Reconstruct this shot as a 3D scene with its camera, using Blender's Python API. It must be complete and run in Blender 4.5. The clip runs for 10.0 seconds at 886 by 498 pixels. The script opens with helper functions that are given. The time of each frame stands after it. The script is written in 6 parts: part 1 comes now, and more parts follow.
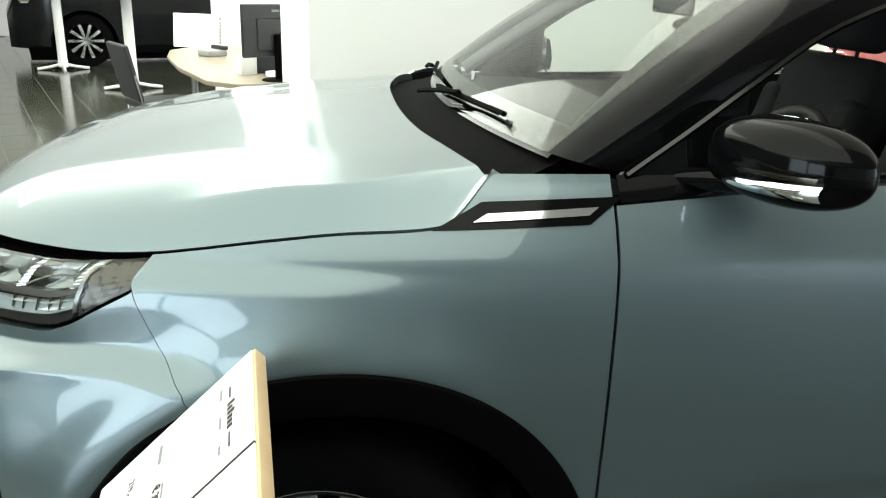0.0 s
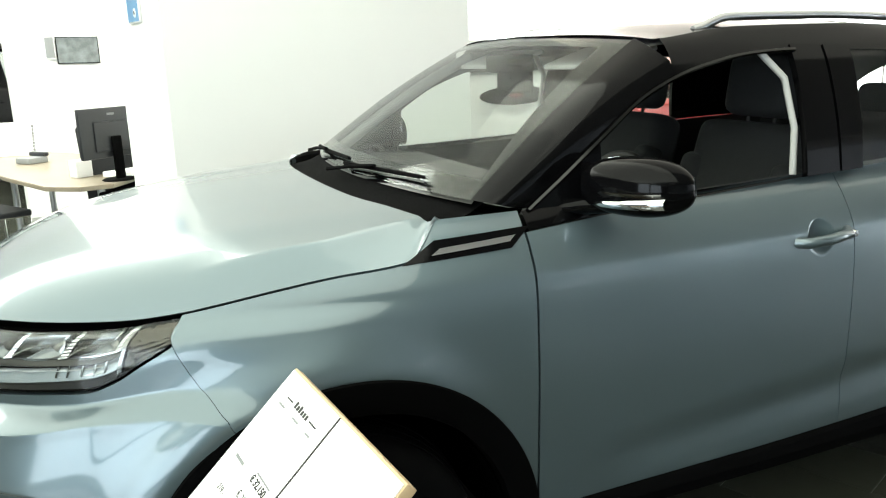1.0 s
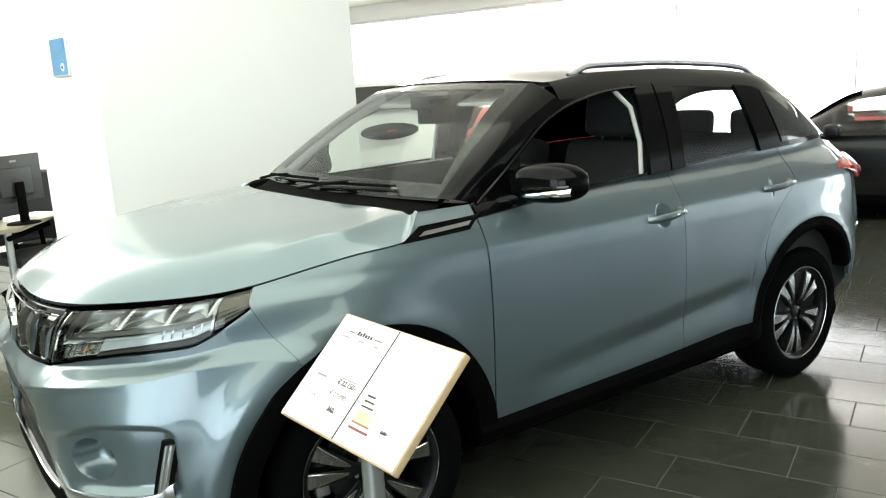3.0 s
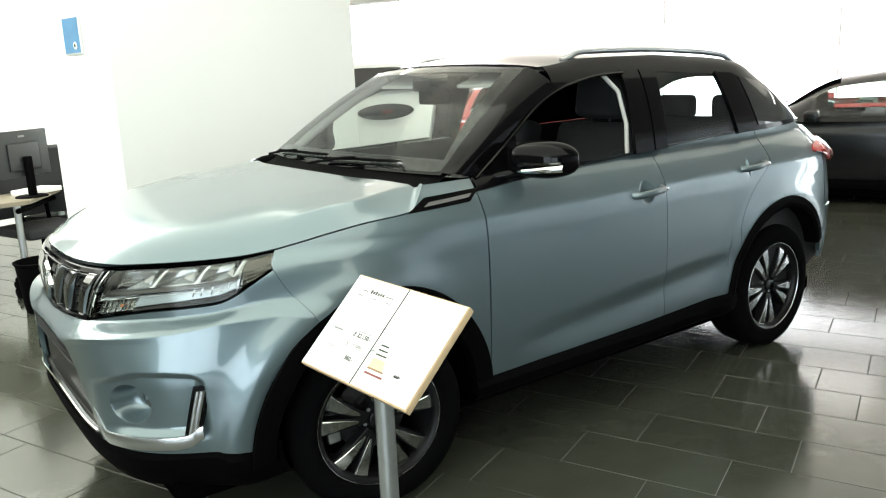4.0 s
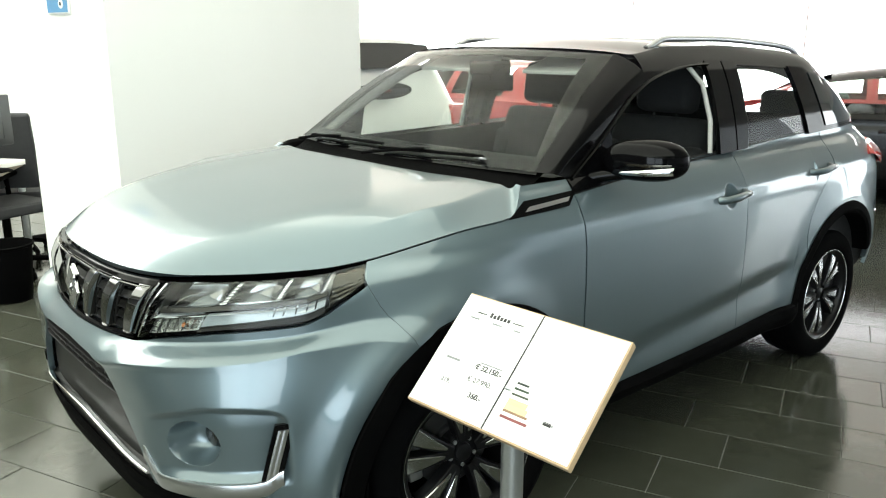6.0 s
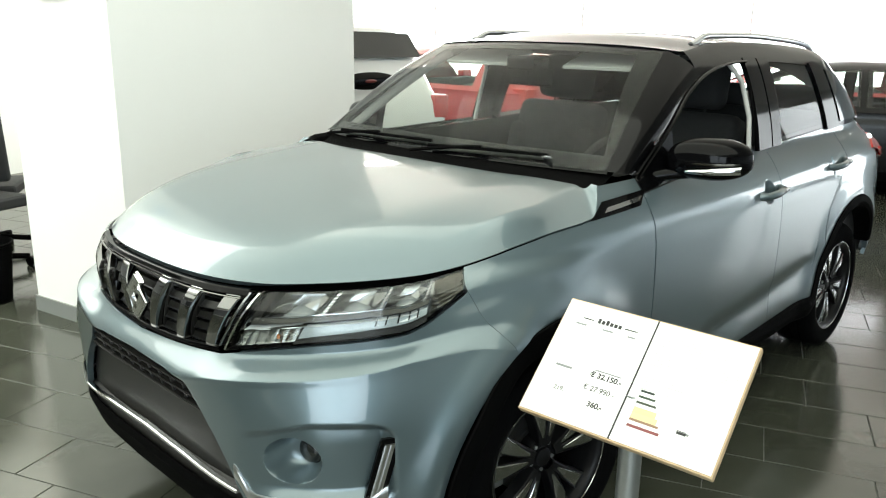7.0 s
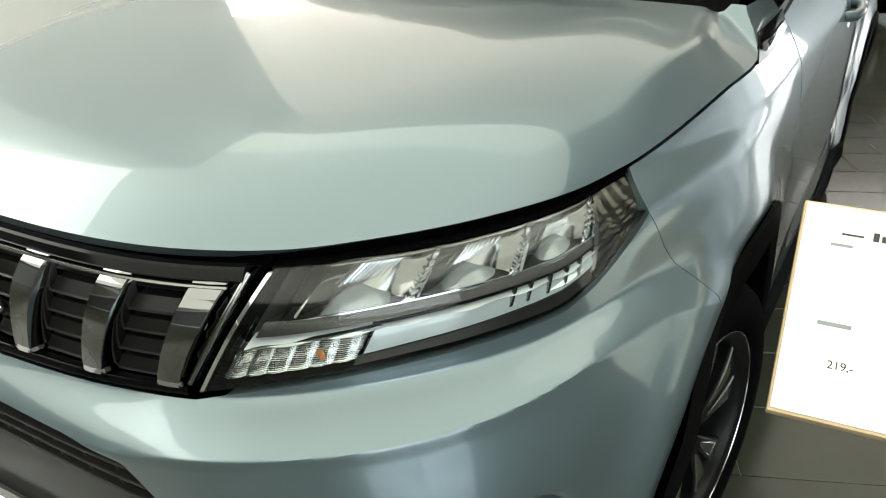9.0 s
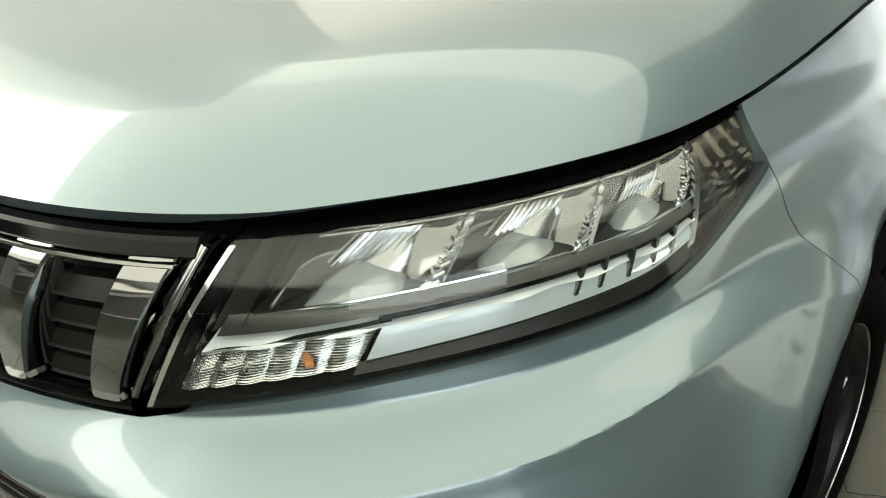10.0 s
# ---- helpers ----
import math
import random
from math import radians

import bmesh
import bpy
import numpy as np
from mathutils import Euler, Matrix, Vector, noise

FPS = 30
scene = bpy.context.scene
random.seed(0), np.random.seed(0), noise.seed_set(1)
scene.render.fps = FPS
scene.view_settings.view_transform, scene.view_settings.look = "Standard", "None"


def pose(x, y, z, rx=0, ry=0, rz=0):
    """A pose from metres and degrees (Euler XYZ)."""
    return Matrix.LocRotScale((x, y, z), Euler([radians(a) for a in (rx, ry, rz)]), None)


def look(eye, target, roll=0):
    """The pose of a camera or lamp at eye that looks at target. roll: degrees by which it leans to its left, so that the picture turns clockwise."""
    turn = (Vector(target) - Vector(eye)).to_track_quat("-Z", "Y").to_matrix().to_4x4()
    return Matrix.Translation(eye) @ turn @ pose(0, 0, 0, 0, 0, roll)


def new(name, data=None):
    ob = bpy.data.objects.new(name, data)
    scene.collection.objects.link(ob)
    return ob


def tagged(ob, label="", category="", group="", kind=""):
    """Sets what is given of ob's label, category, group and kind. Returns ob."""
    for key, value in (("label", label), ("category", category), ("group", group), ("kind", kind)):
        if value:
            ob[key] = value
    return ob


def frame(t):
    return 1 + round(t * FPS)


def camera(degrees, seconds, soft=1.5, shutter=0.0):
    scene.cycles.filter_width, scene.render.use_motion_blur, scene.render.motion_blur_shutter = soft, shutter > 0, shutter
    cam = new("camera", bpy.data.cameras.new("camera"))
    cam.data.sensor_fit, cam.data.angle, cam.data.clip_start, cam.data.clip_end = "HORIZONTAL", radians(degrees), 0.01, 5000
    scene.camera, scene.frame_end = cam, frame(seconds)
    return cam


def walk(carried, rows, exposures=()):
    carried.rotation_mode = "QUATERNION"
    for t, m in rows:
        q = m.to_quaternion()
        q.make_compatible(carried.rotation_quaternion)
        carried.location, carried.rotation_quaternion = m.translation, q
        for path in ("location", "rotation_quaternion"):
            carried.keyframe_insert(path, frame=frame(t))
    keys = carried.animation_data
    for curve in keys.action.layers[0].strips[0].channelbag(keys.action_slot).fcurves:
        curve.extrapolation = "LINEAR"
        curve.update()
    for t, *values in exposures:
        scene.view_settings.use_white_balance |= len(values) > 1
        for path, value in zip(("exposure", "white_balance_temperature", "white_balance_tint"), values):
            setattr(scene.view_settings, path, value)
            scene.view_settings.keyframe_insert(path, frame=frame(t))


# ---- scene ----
cam = camera(58.1, 10.0, 1.1)
PATH = [
    (0, (-0.008, 2.098, 1.467), (-0.268, 0.225, 0.815), 1.9),
    (0.5, (0.184, 2.354, 1.492), (-0.337, 0.494, 0.974), 0.2),
    (1, (0.411, 2.468, 1.515), (-0.328, 0.67, 1.043), -1.9),
    (1.5, (0.712, 2.713, 1.546), (-0.212, 0.996, 1.102), -2.8),
    (2, (0.919, 2.909, 1.568), (-0.132, 1.257, 1.158), -3.4),
    (2.5, (1.041, 2.902, 1.535), (-0.062, 1.277, 1.156), -3.4),
    (4, (1.352, 3.136, 1.543), (0.213, 1.551, 1.106), -2.5),
    (4.5, (1.394, 3.133, 1.544), (0.234, 1.561, 1.116), -1.5),
    (5, (1.433, 3.085, 1.547), (0.279, 1.506, 1.127), -0.7),
    (5.5, (1.489, 2.828, 1.531), (0.3, 1.281, 1.091), -0.3),
    (5.7, (1.503, 2.675, 1.545), (0.283, 1.16, 1.082), -0.1),
    (6.8, (1.768, 2.213, 1.611), (0.411, 0.845, 1.074), 0.6),
    (7, (1.822, 2.129, 1.601), (0.436, 0.786, 1.074), 0.8),
    (7.5, (1.795, 1.709, 1.535), (0.317, 0.494, 0.955), 0.6),
    (8, (1.633, 1.383, 1.453), (0.110, 0.264, 0.798), -0.2),
    (8.5, (1.523, 1.219, 1.433), (0.003, 0.173, 0.661), -1.4),
    (9, (1.388, 1.076, 1.379), (-0.163, 0.140, 0.532), -1.2),
    (9.5, (1.240, 1.015, 1.324), (-0.232, 0.027, 0.391), -2.0),
    (10, (1.155, 0.953, 1.245), (-0.300, -0.084, 0.346), -2.8),
]
walk(cam, [(t, look(eye, target, roll)) for t, eye, target, roll in PATH], [(0.0, 0.57, 6450, 10), (5.5, 0.57, 6450, 10), (7.0, 0.36, 6450, 10), (8.5, 0.37, 6500, 10), (9.5, 0.36, 6900, 12), (10.0, 0.55, 7000, 12)])

# ---- world and light ----
world = bpy.data.worlds.new("world")
scene.world = world
world.use_nodes = True
wn = world.node_tree
sky = wn.nodes.new("ShaderNodeTexSky")
sky.sky_type = 'NISHITA'
sky.sun_disc = False
sky.sun_elevation = radians(55)
sky.sun_rotation = radians(200)
wn.nodes["Background"].inputs["Strength"].default_value = 0.15
wn.links.new(sky.outputs[0], wn.nodes["Background"].inputs["Color"])

# the building stands at an angle to the car: u along the window wall's normal, v along the tile rows
TURN = radians(23)
U2 = Vector((math.cos(TURN), math.sin(TURN), 0))
V2 = Vector((-math.sin(TURN), math.cos(TURN), 0))


def uv(u, v, z=0.0):
    return U2 * u + V2 * v + Vector((0, 0, z))


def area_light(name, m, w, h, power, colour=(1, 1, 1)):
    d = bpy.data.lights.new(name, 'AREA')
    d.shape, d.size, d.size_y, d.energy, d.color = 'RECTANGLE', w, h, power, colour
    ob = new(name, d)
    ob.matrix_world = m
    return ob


# daylight through the glazed wall
WALL_U, WALL_V0, WALL_V1, CEIL = -13.0, -17.0, 10.0, 3.5
area_light("window_daylight", look(uv(WALL_U + 1.0, -6.5, 1.65), uv(0, -6.5, -0.9)), 20.0, 2.9, 750, (0.96, 0.99, 1.0))
for v in (2.5, 5.5):
    area_light("window_daylight", look(uv(8.0 - 0.35, v, 1.7), uv(0, v - 4.0, 2.2)), 2.6, 2.8, 85, (0.82, 0.94, 1.0))

# unseen fill lamps, added below the ceiling in place of light bounced off it
area_light("ceiling_fill_lamp", look(uv(3.0, -2.6, CEIL - 0.09), uv(3.0, -2.6, 0.0)), 9.6, 14.0, 690, (0.95, 1.0, 0.86))
area_light("ceiling_fill_lamp", look(uv(0.6, -5.2, CEIL - 0.11), uv(0.6, -5.2, 0.0)), 4.5, 4.5, 170, (0.97, 1.0, 0.93))
area_light("ceiling_fill_lamp", look(uv(-6.2, -1.6, CEIL - 0.10), uv(-6.2, -1.6, 0.0)), 9.4, 12.0, 225, (1.0, 0.99, 0.84))

# ---- materials ----


def mat(name, colour, rough=0.5, metal=0.0, coat=0.0, vary=0.06, scale=8.0, bump=0.0, bump_scale=200.0,
        emit=None, power=0.0, spec=0.5, rvary=0.0, per_object=0.0):
    m = bpy.data.materials.new(name)
    m.use_nodes = True
    t = m.node_tree
    b = t.nodes["Principled BSDF"]
    b.inputs["Roughness"].default_value = rough
    b.inputs["Metallic"].default_value = metal
    b.inputs["Coat Weight"].default_value = coat
    b.inputs["Coat Roughness"].default_value = 0.03
    b.inputs["Coat IOR"].default_value = 1.55
    b.inputs["Specular IOR Level"].default_value = spec
    co = t.nodes.new("ShaderNodeTexCoord")
    big = t.nodes.new("ShaderNodeTexNoise")
    big.inputs["Scale"].default_value = scale
    big.inputs["Detail"].default_value = 6
    t.links.new(co.outputs["Object"], big.inputs["Vector"])
    mix = t.nodes.new("ShaderNodeMix")
    mix.data_type = 'RGBA'
    mix.inputs["A"].default_value = tuple(c * (1 - vary) for c in colour) + (1,)
    mix.inputs["B"].default_value = tuple(min(1.0, c * (1 + vary)) for c in colour) + (1,)
    t.links.new(big.outputs["Fac"], mix.inputs["Factor"])
    out = mix.outputs["Result"]
    if per_object:
        info = t.nodes.new("ShaderNodeObjectInfo")
        hsv = t.nodes.new("ShaderNodeHueSaturation")
        mr = t.nodes.new("ShaderNodeMapRange")
        mr.inputs["To Min"].default_value = 1 - per_object
        mr.inputs["To Max"].default_value = 1 + per_object
        t.links.new(info.outputs["Random"], mr.inputs["Value"])
        t.links.new(mr.outputs["Result"], hsv.inputs["Value"])
        t.links.new(out, hsv.inputs["Color"])
        out = hsv.outputs["Color"]
    t.links.new(out, b.inputs["Base Color"])
    if rvary:
        mr = t.nodes.new("ShaderNodeMapRange")
        mr.inputs["To Min"].default_value = max(0.0, rough - rvary)
        mr.inputs["To Max"].default_value = rough + rvary
        t.links.new(big.outputs["Fac"], mr.inputs["Value"])
        t.links.new(mr.outputs["Result"], b.inputs["Roughness"])
    if bump:
        fine = t.nodes.new("ShaderNodeTexNoise")
        fine.inputs["Scale"].default_value = bump_scale
        fine.inputs["Detail"].default_value = 4
        t.links.new(co.outputs["Object"], fine.inputs["Vector"])
        bp = t.nodes.new("ShaderNodeBump")
        bp.inputs["Strength"].default_value = bump
        bp.inputs["Distance"].default_value = 0.002
        t.links.new(fine.outputs["Fac"], bp.inputs["Height"])
        t.links.new(bp.outputs["Normal"], b.inputs["Normal"])
    if emit:
        b.inputs["Emission Color"].default_value = (*emit, 1)
        b.inputs["Emission Strength"].default_value = power
    return m


def glass(name, tint, gloss_rough=0.0, ior=1.5):
    """A thin pane: tinted see-through with a mirror share by Fresnel."""
    m = bpy.data.materials.new(name)
    m.use_nodes = True
    t = m.node_tree
    t.nodes.remove(t.nodes["Principled BSDF"])
    see = t.nodes.new("ShaderNodeBsdfTransparent")
    see.inputs["Color"].default_value = (*tint, 1)
    gl = t.nodes.new("ShaderNodeBsdfGlossy")
    gl.inputs["Roughness"].default_value = gloss_rough
    fr = t.nodes.new("ShaderNodeLayerWeight")
    fr.inputs["Blend"].default_value = 0.5
    pw = t.nodes.new("ShaderNodeMath")
    pw.operation = 'POWER'
    pw.inputs[1].default_value = 5.0
    t.links.new(fr.outputs["Facing"], pw.inputs[0])
    share = t.nodes.new("ShaderNodeMath")
    share.operation = 'MULTIPLY_ADD'
    f0 = ((ior - 1) / (ior + 1)) ** 2
    share.inputs[1].default_value = 0.92 - f0
    share.inputs[2].default_value = f0
    t.links.new(pw.outputs[0], share.inputs[0])
    mx = t.nodes.new("ShaderNodeMixShader")
    t.links.new(share.outputs[0], mx.inputs[0])
    t.links.new(see.outputs[0], mx.inputs[1])
    t.links.new(gl.outputs[0], mx.inputs[2])
    t.links.new(mx.outputs[0], t.nodes["Material Output"].inputs["Surface"])
    return m


def paint(name, colour, metal=0.35, rough=0.32):
    """Metallic car paint with fine flakes under a clear coat."""
    m = mat(name, colour, rough, metal, 1.0, 0.03, 1.5)
    t = m.node_tree
    b = t.nodes["Principled BSDF"]
    co = t.nodes["Texture Coordinate"]
    vo = t.nodes.new("ShaderNodeTexVoronoi")
    vo.inputs["Scale"].default_value = 900
    t.links.new(co.outputs["Object"], vo.inputs["Vector"])
    mr = t.nodes.new("ShaderNodeMapRange")
    mr.inputs["To Min"].default_value = rough - 0.02
    mr.inputs["To Max"].default_value = rough + 0.03
    t.links.new(vo.outputs["Distance"], mr.inputs["Value"])
    t.links.new(mr.outputs["Result"], b.inputs["Roughness"])
    return m


M_PAINT = paint("blue_grey_paint", (0.130, 0.176, 0.194), 0.66, 0.34)
M_BLACK = mat("black_gloss", (0.002, 0.002, 0.0023), 0.08, 0, 0.0, 0.1, 3, spec=0.14)
M_TRIM = mat("black_plastic", (0.0015, 0.0015, 0.0016), 0.72, 0, 0, 0.15, 20, 0.25, 900, spec=0.03)
M_GREYTRIM = mat("dark_grey_plastic", (0.013, 0.0125, 0.012), 0.42, 0, 0, 0.15, 20, 0.25, 900, spec=0.3)
M_SLAT = mat("grille_plastic", (0.007, 0.0067, 0.006), 0.32, 0, 0, 0.15, 20, 0.1, 900, spec=0.28)
M_REDDARK = mat("dark_red_lens", (0.12, 0.012, 0.010), 0.12, 0, 0.6, 0.1, 20)
# near-black that puts the shade of hollows, gaps and undersides into the colour
M_DARK = mat("hollow_shade", (0.0015, 0.0015, 0.0015), 0.95, spec=0.0)
M_CHROME = mat("chrome", (0.78, 0.79, 0.80), 0.07, 1.0, 0, 0.03, 10)
M_GREYCHROME = mat("grey_chrome", (0.26, 0.26, 0.25), 0.16, 1.0, 0, 0.06, 14)
M_BAR = mat("bar_chrome", (0.25, 0.25, 0.25), 0.05, 1.0, 0, 0.05, 10)
M_SATIN = mat("satin_silver", (0.62, 0.63, 0.64), 0.28, 1.0, 0, 0.04, 10)
M_SMOKE = mat("smoked_chrome", (0.075, 0.070, 0.058), 0.20, 1.0, 0, 0.10, 30)
M_RUBBER = mat("rubber", (0.003, 0.003, 0.0032), 0.8, 0, 0, 0.2, 30, 0.3, 600, spec=0.02)
M_ALLOY = mat("machined_alloy", (0.52, 0.53, 0.53), 0.16, 1.0, 0, 0.05, 12)
M_RIMBLACK = mat("black_rim", (0.006, 0.006, 0.0065), 0.30, 0, 0.0, 0.1, 12, spec=0.18)
M_CALIPER = mat("cast_caliper", (0.42, 0.43, 0.42), 0.35, 0.9, 0, 0.2, 60, 0.4, 300)
M_DISC = mat("worn_disc_steel", (0.11, 0.11, 0.11), 0.4, 0.9, 0, 0.15, 40, 0.1, 800)
M_GLASS = glass("windscreen_glass", (0.93, 0.97, 0.94), 0.0, 1.34)
M_SIDEGLASS = glass("side_glass", (0.91, 0.95, 0.92))
M_PRIVACY = glass("privacy_glass", (0.85, 0.89, 0.87))
M_LENS = glass("lamp_lens", (0.93, 0.95, 0.95))
M_FABRIC = mat("seat_fabric", (0.015, 0.0165, 0.018), 0.85, 0, 0, 0.25, 60, 0.4, 900)
M_CABIN = mat("cabin_plastic", (0.014, 0.014, 0.014), 0.6, 0, 0, 0.2, 30, 0.3, 700)
M_LINER = mat("headliner", (0.22, 0.22, 0.21), 0.9, 0, 0, 0.05, 20, 0.2, 900)
M_MOULD = mat("dark_moulding", (0.05, 0.05, 0.05), 0.2, 1.0, 0, 0.05, 10)
M_PALE = mat("pale_trim", (0.50, 0.50, 0.48), 0.7, 0, 0, 0.05, 20, 0.2, 900)
M_REDLENS = mat("red_lens", (0.55, 0.05, 0.04), 0.12, 0, 1.0, 0.1, 20)
M_PINKLENS = mat("pale_lens", (0.74, 0.50, 0.47), 0.15, 0, 1.0, 0.12, 40)
M_AMBER = mat("amber_bulb", (0.45, 0.16, 0.05), 0.2, 0, 0.5)
M_LED = mat("light_guide", (0.37, 0.41, 0.42), 0.22, 0.15, 0.8, 0.10, 60)
M_SHADE = mat("bulb_shade", (0.22, 0.24, 0.24), 0.22, 0.3, 0.8, 0.08, 40)
# white that paints the ceiling's reflection onto headlight parts
M_LAMPGLINT = mat("painted_lamp_glint", (0.74, 0.78, 0.79), 0.18, 0.2, 0.8, 0.08, 60)
M_WHITEWALL = mat("white_wall_paint", (0.87, 0.875, 0.85), 0.7, 0, 0, 0.02, 1.5, 0.15, 250)
M_CEIL = mat("white_ceiling_paint", (0.90, 0.87, 0.78), 0.8, 0, 0, 0.02, 1.0, 0.1, 150)
M_TILE = mat("grey_stone_tile", (0.047, 0.050, 0.038), 0.13, 0, 0, 0.22, 5, 0.08, 120, rvary=0.05, per_object=0.09)
M_GROUT = mat("grout", (0.16, 0.16, 0.145), 0.9, 0, 0, 0.15, 30)
M_GREYWALL = mat("grey_wall_paint", (0.11, 0.115, 0.12), 0.7, 0, 0, 0.04, 1.5, 0.15, 250)
M_BASE = mat("grey_baseboard", (0.22, 0.23, 0.22), 0.5)
M_BLUEWALL = mat("pale_blue_grey_wall_paint", (0.55, 0.61, 0.65), 0.7, 0, 0, 0.05, 1.5, 0.15, 250)
M_STEEL = mat("brushed_steel", (0.48, 0.50, 0.50), 0.33, 0.85, 0, 0.08, 40, 0.1, 800)
M_PLY = mat("birch_board", (0.55, 0.40, 0.24), 0.5, 0, 0, 0.18, 25, 0.2, 300)
M_PAPER = mat("white_paper", (0.86, 0.86, 0.84), 0.55, 0, 0.15, 0.02, 6)
M_INK = mat("black_ink", (0.03, 0.03, 0.03), 0.6)
M_GREYINK = mat("grey_ink", (0.24, 0.25, 0.25), 0.6)
M_FAINTINK = mat("faint_ink", (0.52, 0.53, 0.52), 0.6)
M_WHITE = mat("white_lacquer", (0.80, 0.80, 0.79), 0.35, 0, 0.3, 0.03, 5)
M_WOODTOP = mat("beige_laminate", (0.26, 0.22, 0.16), 0.4, 0, 0.2, 0.12, 12, 0.1, 200)
M_CHAIRBLACK = mat("black_upholstery", (0.02, 0.021, 0.023), 0.8, 0, 0, 0.2, 40, 0.3, 700)
M_MONITOR = mat("monitor_plastic", (0.025, 0.027, 0.03), 0.4, 0, 0, 0.1, 10, 0.1, 500)
M_BLUE = mat("blue_print", (0.10, 0.27, 0.48), 0.4, 0, 0.2, 0.25, 9)
M_WPAINT = paint("white_paint", (0.74, 0.75, 0.74), 0.0, 0.3)
M_RPAINT = paint("red_paint", (0.40, 0.012, 0.016), 0.1, 0.3)
M_KPAINT = mat("black_paint", (0.005, 0.0055, 0.006), 0.25, 0, 0.1, 0.1, 4, spec=0.3)
M_CARGLASS = mat("dark_car_glass", (0.016, 0.018, 0.018), 0.04, 0, 0.25)
M_GROUND = mat("pale_paving", (0.42, 0.42, 0.40), 0.9, 0, 0, 0.2, 3, 0.4, 80)
M_SKYDROP = mat("bright_haze", (0.8, 0.8, 0.8), 0.9, emit=(0.97, 1.0, 0.99), power=4.0)
M_RIBS = mat("ribbed_lens_chrome", (0.60, 0.61, 0.60), 0.07, 1.0, 0, 0.05, 10)
M_SHELF = mat("satin_lamp_grey", (0.062, 0.061, 0.056), 0.32, 0.8, 0, 0.06, 14)
M_TREEDROP = mat("hazy_trees", (0.5, 0.5, 0.5), 0.9, emit=(1.0, 1.0, 1.0), power=0.40)
tn = M_TREEDROP.node_tree
leafy = tn.nodes.new("ShaderNodeTexNoise")
leafy.inputs["Scale"].default_value, leafy.inputs["Detail"].default_value = 0.9, 8
tn.links.new(tn.nodes["Texture Coordinate"].outputs["Object"], leafy.inputs["Vector"])
ramp = tn.nodes.new("ShaderNodeValToRGB")
ramp.color_ramp.elements[0].position, ramp.color_ramp.elements[0].color = 0.46, (0.16, 0.22, 0.20, 1)
ramp.color_ramp.elements[1].position, ramp.color_ramp.elements[1].color = 0.56, (1.05, 1.15, 1.18, 1)
tn.links.new(leafy.outputs["Fac"], ramp.inputs["Fac"])
tn.links.new(ramp.outputs["Color"], tn.nodes["Principled BSDF"].inputs["Emission Color"])
M_REFLECT = mat("reflector_chrome", (0.17, 0.17, 0.165), 0.10, 1.0, 0, 0.05, 10)
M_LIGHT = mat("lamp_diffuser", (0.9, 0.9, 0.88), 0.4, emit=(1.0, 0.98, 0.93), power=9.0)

# ---- mesh helpers ----


def mesh_from(name, verts, faces, smooth=True):
    me = bpy.data.meshes.new(name)
    me.from_pydata([tuple(v) for v in verts], [], faces)
    if smooth:
        me.shade_smooth()
    return me


def sharpen(me, degrees=35):
    """Smooth faces, with hard edges where the surface bends by more than that."""
    bm = bmesh.new()
    bm.from_mesh(me)
    bmesh.ops.recalc_face_normals(bm, faces=bm.faces)
    for f in bm.faces:
        f.smooth = True
    lim = radians(degrees)
    for e in bm.edges:
        if len(e.link_faces) == 2 and e.calc_face_angle(0) > lim:
            e.smooth = False
    bm.to_mesh(me)
    bm.free()
    return me


def part(name, me, material, parent=None, label="", kind=""):
    """Links a mesh, or a bmesh, as one object, under a thing or a part where one is given."""
    if isinstance(me, bmesh.types.BMesh):
        bm, me = me, bpy.data.meshes.new(name)
        bm.to_mesh(me)
        bm.free()
        sharpen(me)
    me.name = name
    if material is not None:
        me.materials.clear()
        me.materials.append(material)
    ob = new(name, me)
    if parent is not None:
        ob.parent = parent
    if label or kind:
        tagged(ob, label=label, kind=kind)
    return ob


def thing(name, label, category, m=None, group="", kind=""):
    ob = new(name)
    ob.empty_display_size = 0.1
    if m is not None:
        ob.matrix_world = m
    return tagged(ob, label, category, group, kind)


def box(x0, x1, y0, y1, z0, z1, bevel=0.0, bm=None, seg=2):
    own = bm is None
    bm = bm or bmesh.new()
    r = bmesh.ops.create_cube(bm, size=1)
    bmesh.ops.scale(bm, vec=(x1 - x0, y1 - y0, z1 - z0), verts=r["verts"])
    bmesh.ops.translate(bm, vec=((x0 + x1) / 2, (y0 + y1) / 2, (z0 + z1) / 2), verts=r["verts"])
    if bevel:
        es = {e for v in r["verts"] for e in v.link_edges}
        bmesh.ops.bevel(bm, geom=list(es), offset=bevel, segments=seg, profile=0.6, affect='EDGES')
    return bm


def tube(a, b, r0, r1=None, seg=16, bm=None):
    bm = bm or bmesh.new()
    a, b = Vector(a), Vector(b)
    m = Matrix.Translation((a + b) / 2) @ (b - a).to_track_quat('Z', 'Y').to_matrix().to_4x4()
    bmesh.ops.create_cone(bm, cap_ends=True, segments=seg, radius1=r0, radius2=r0 if r1 is None else r1,
                          depth=(b - a).length, matrix=m)
    return bm


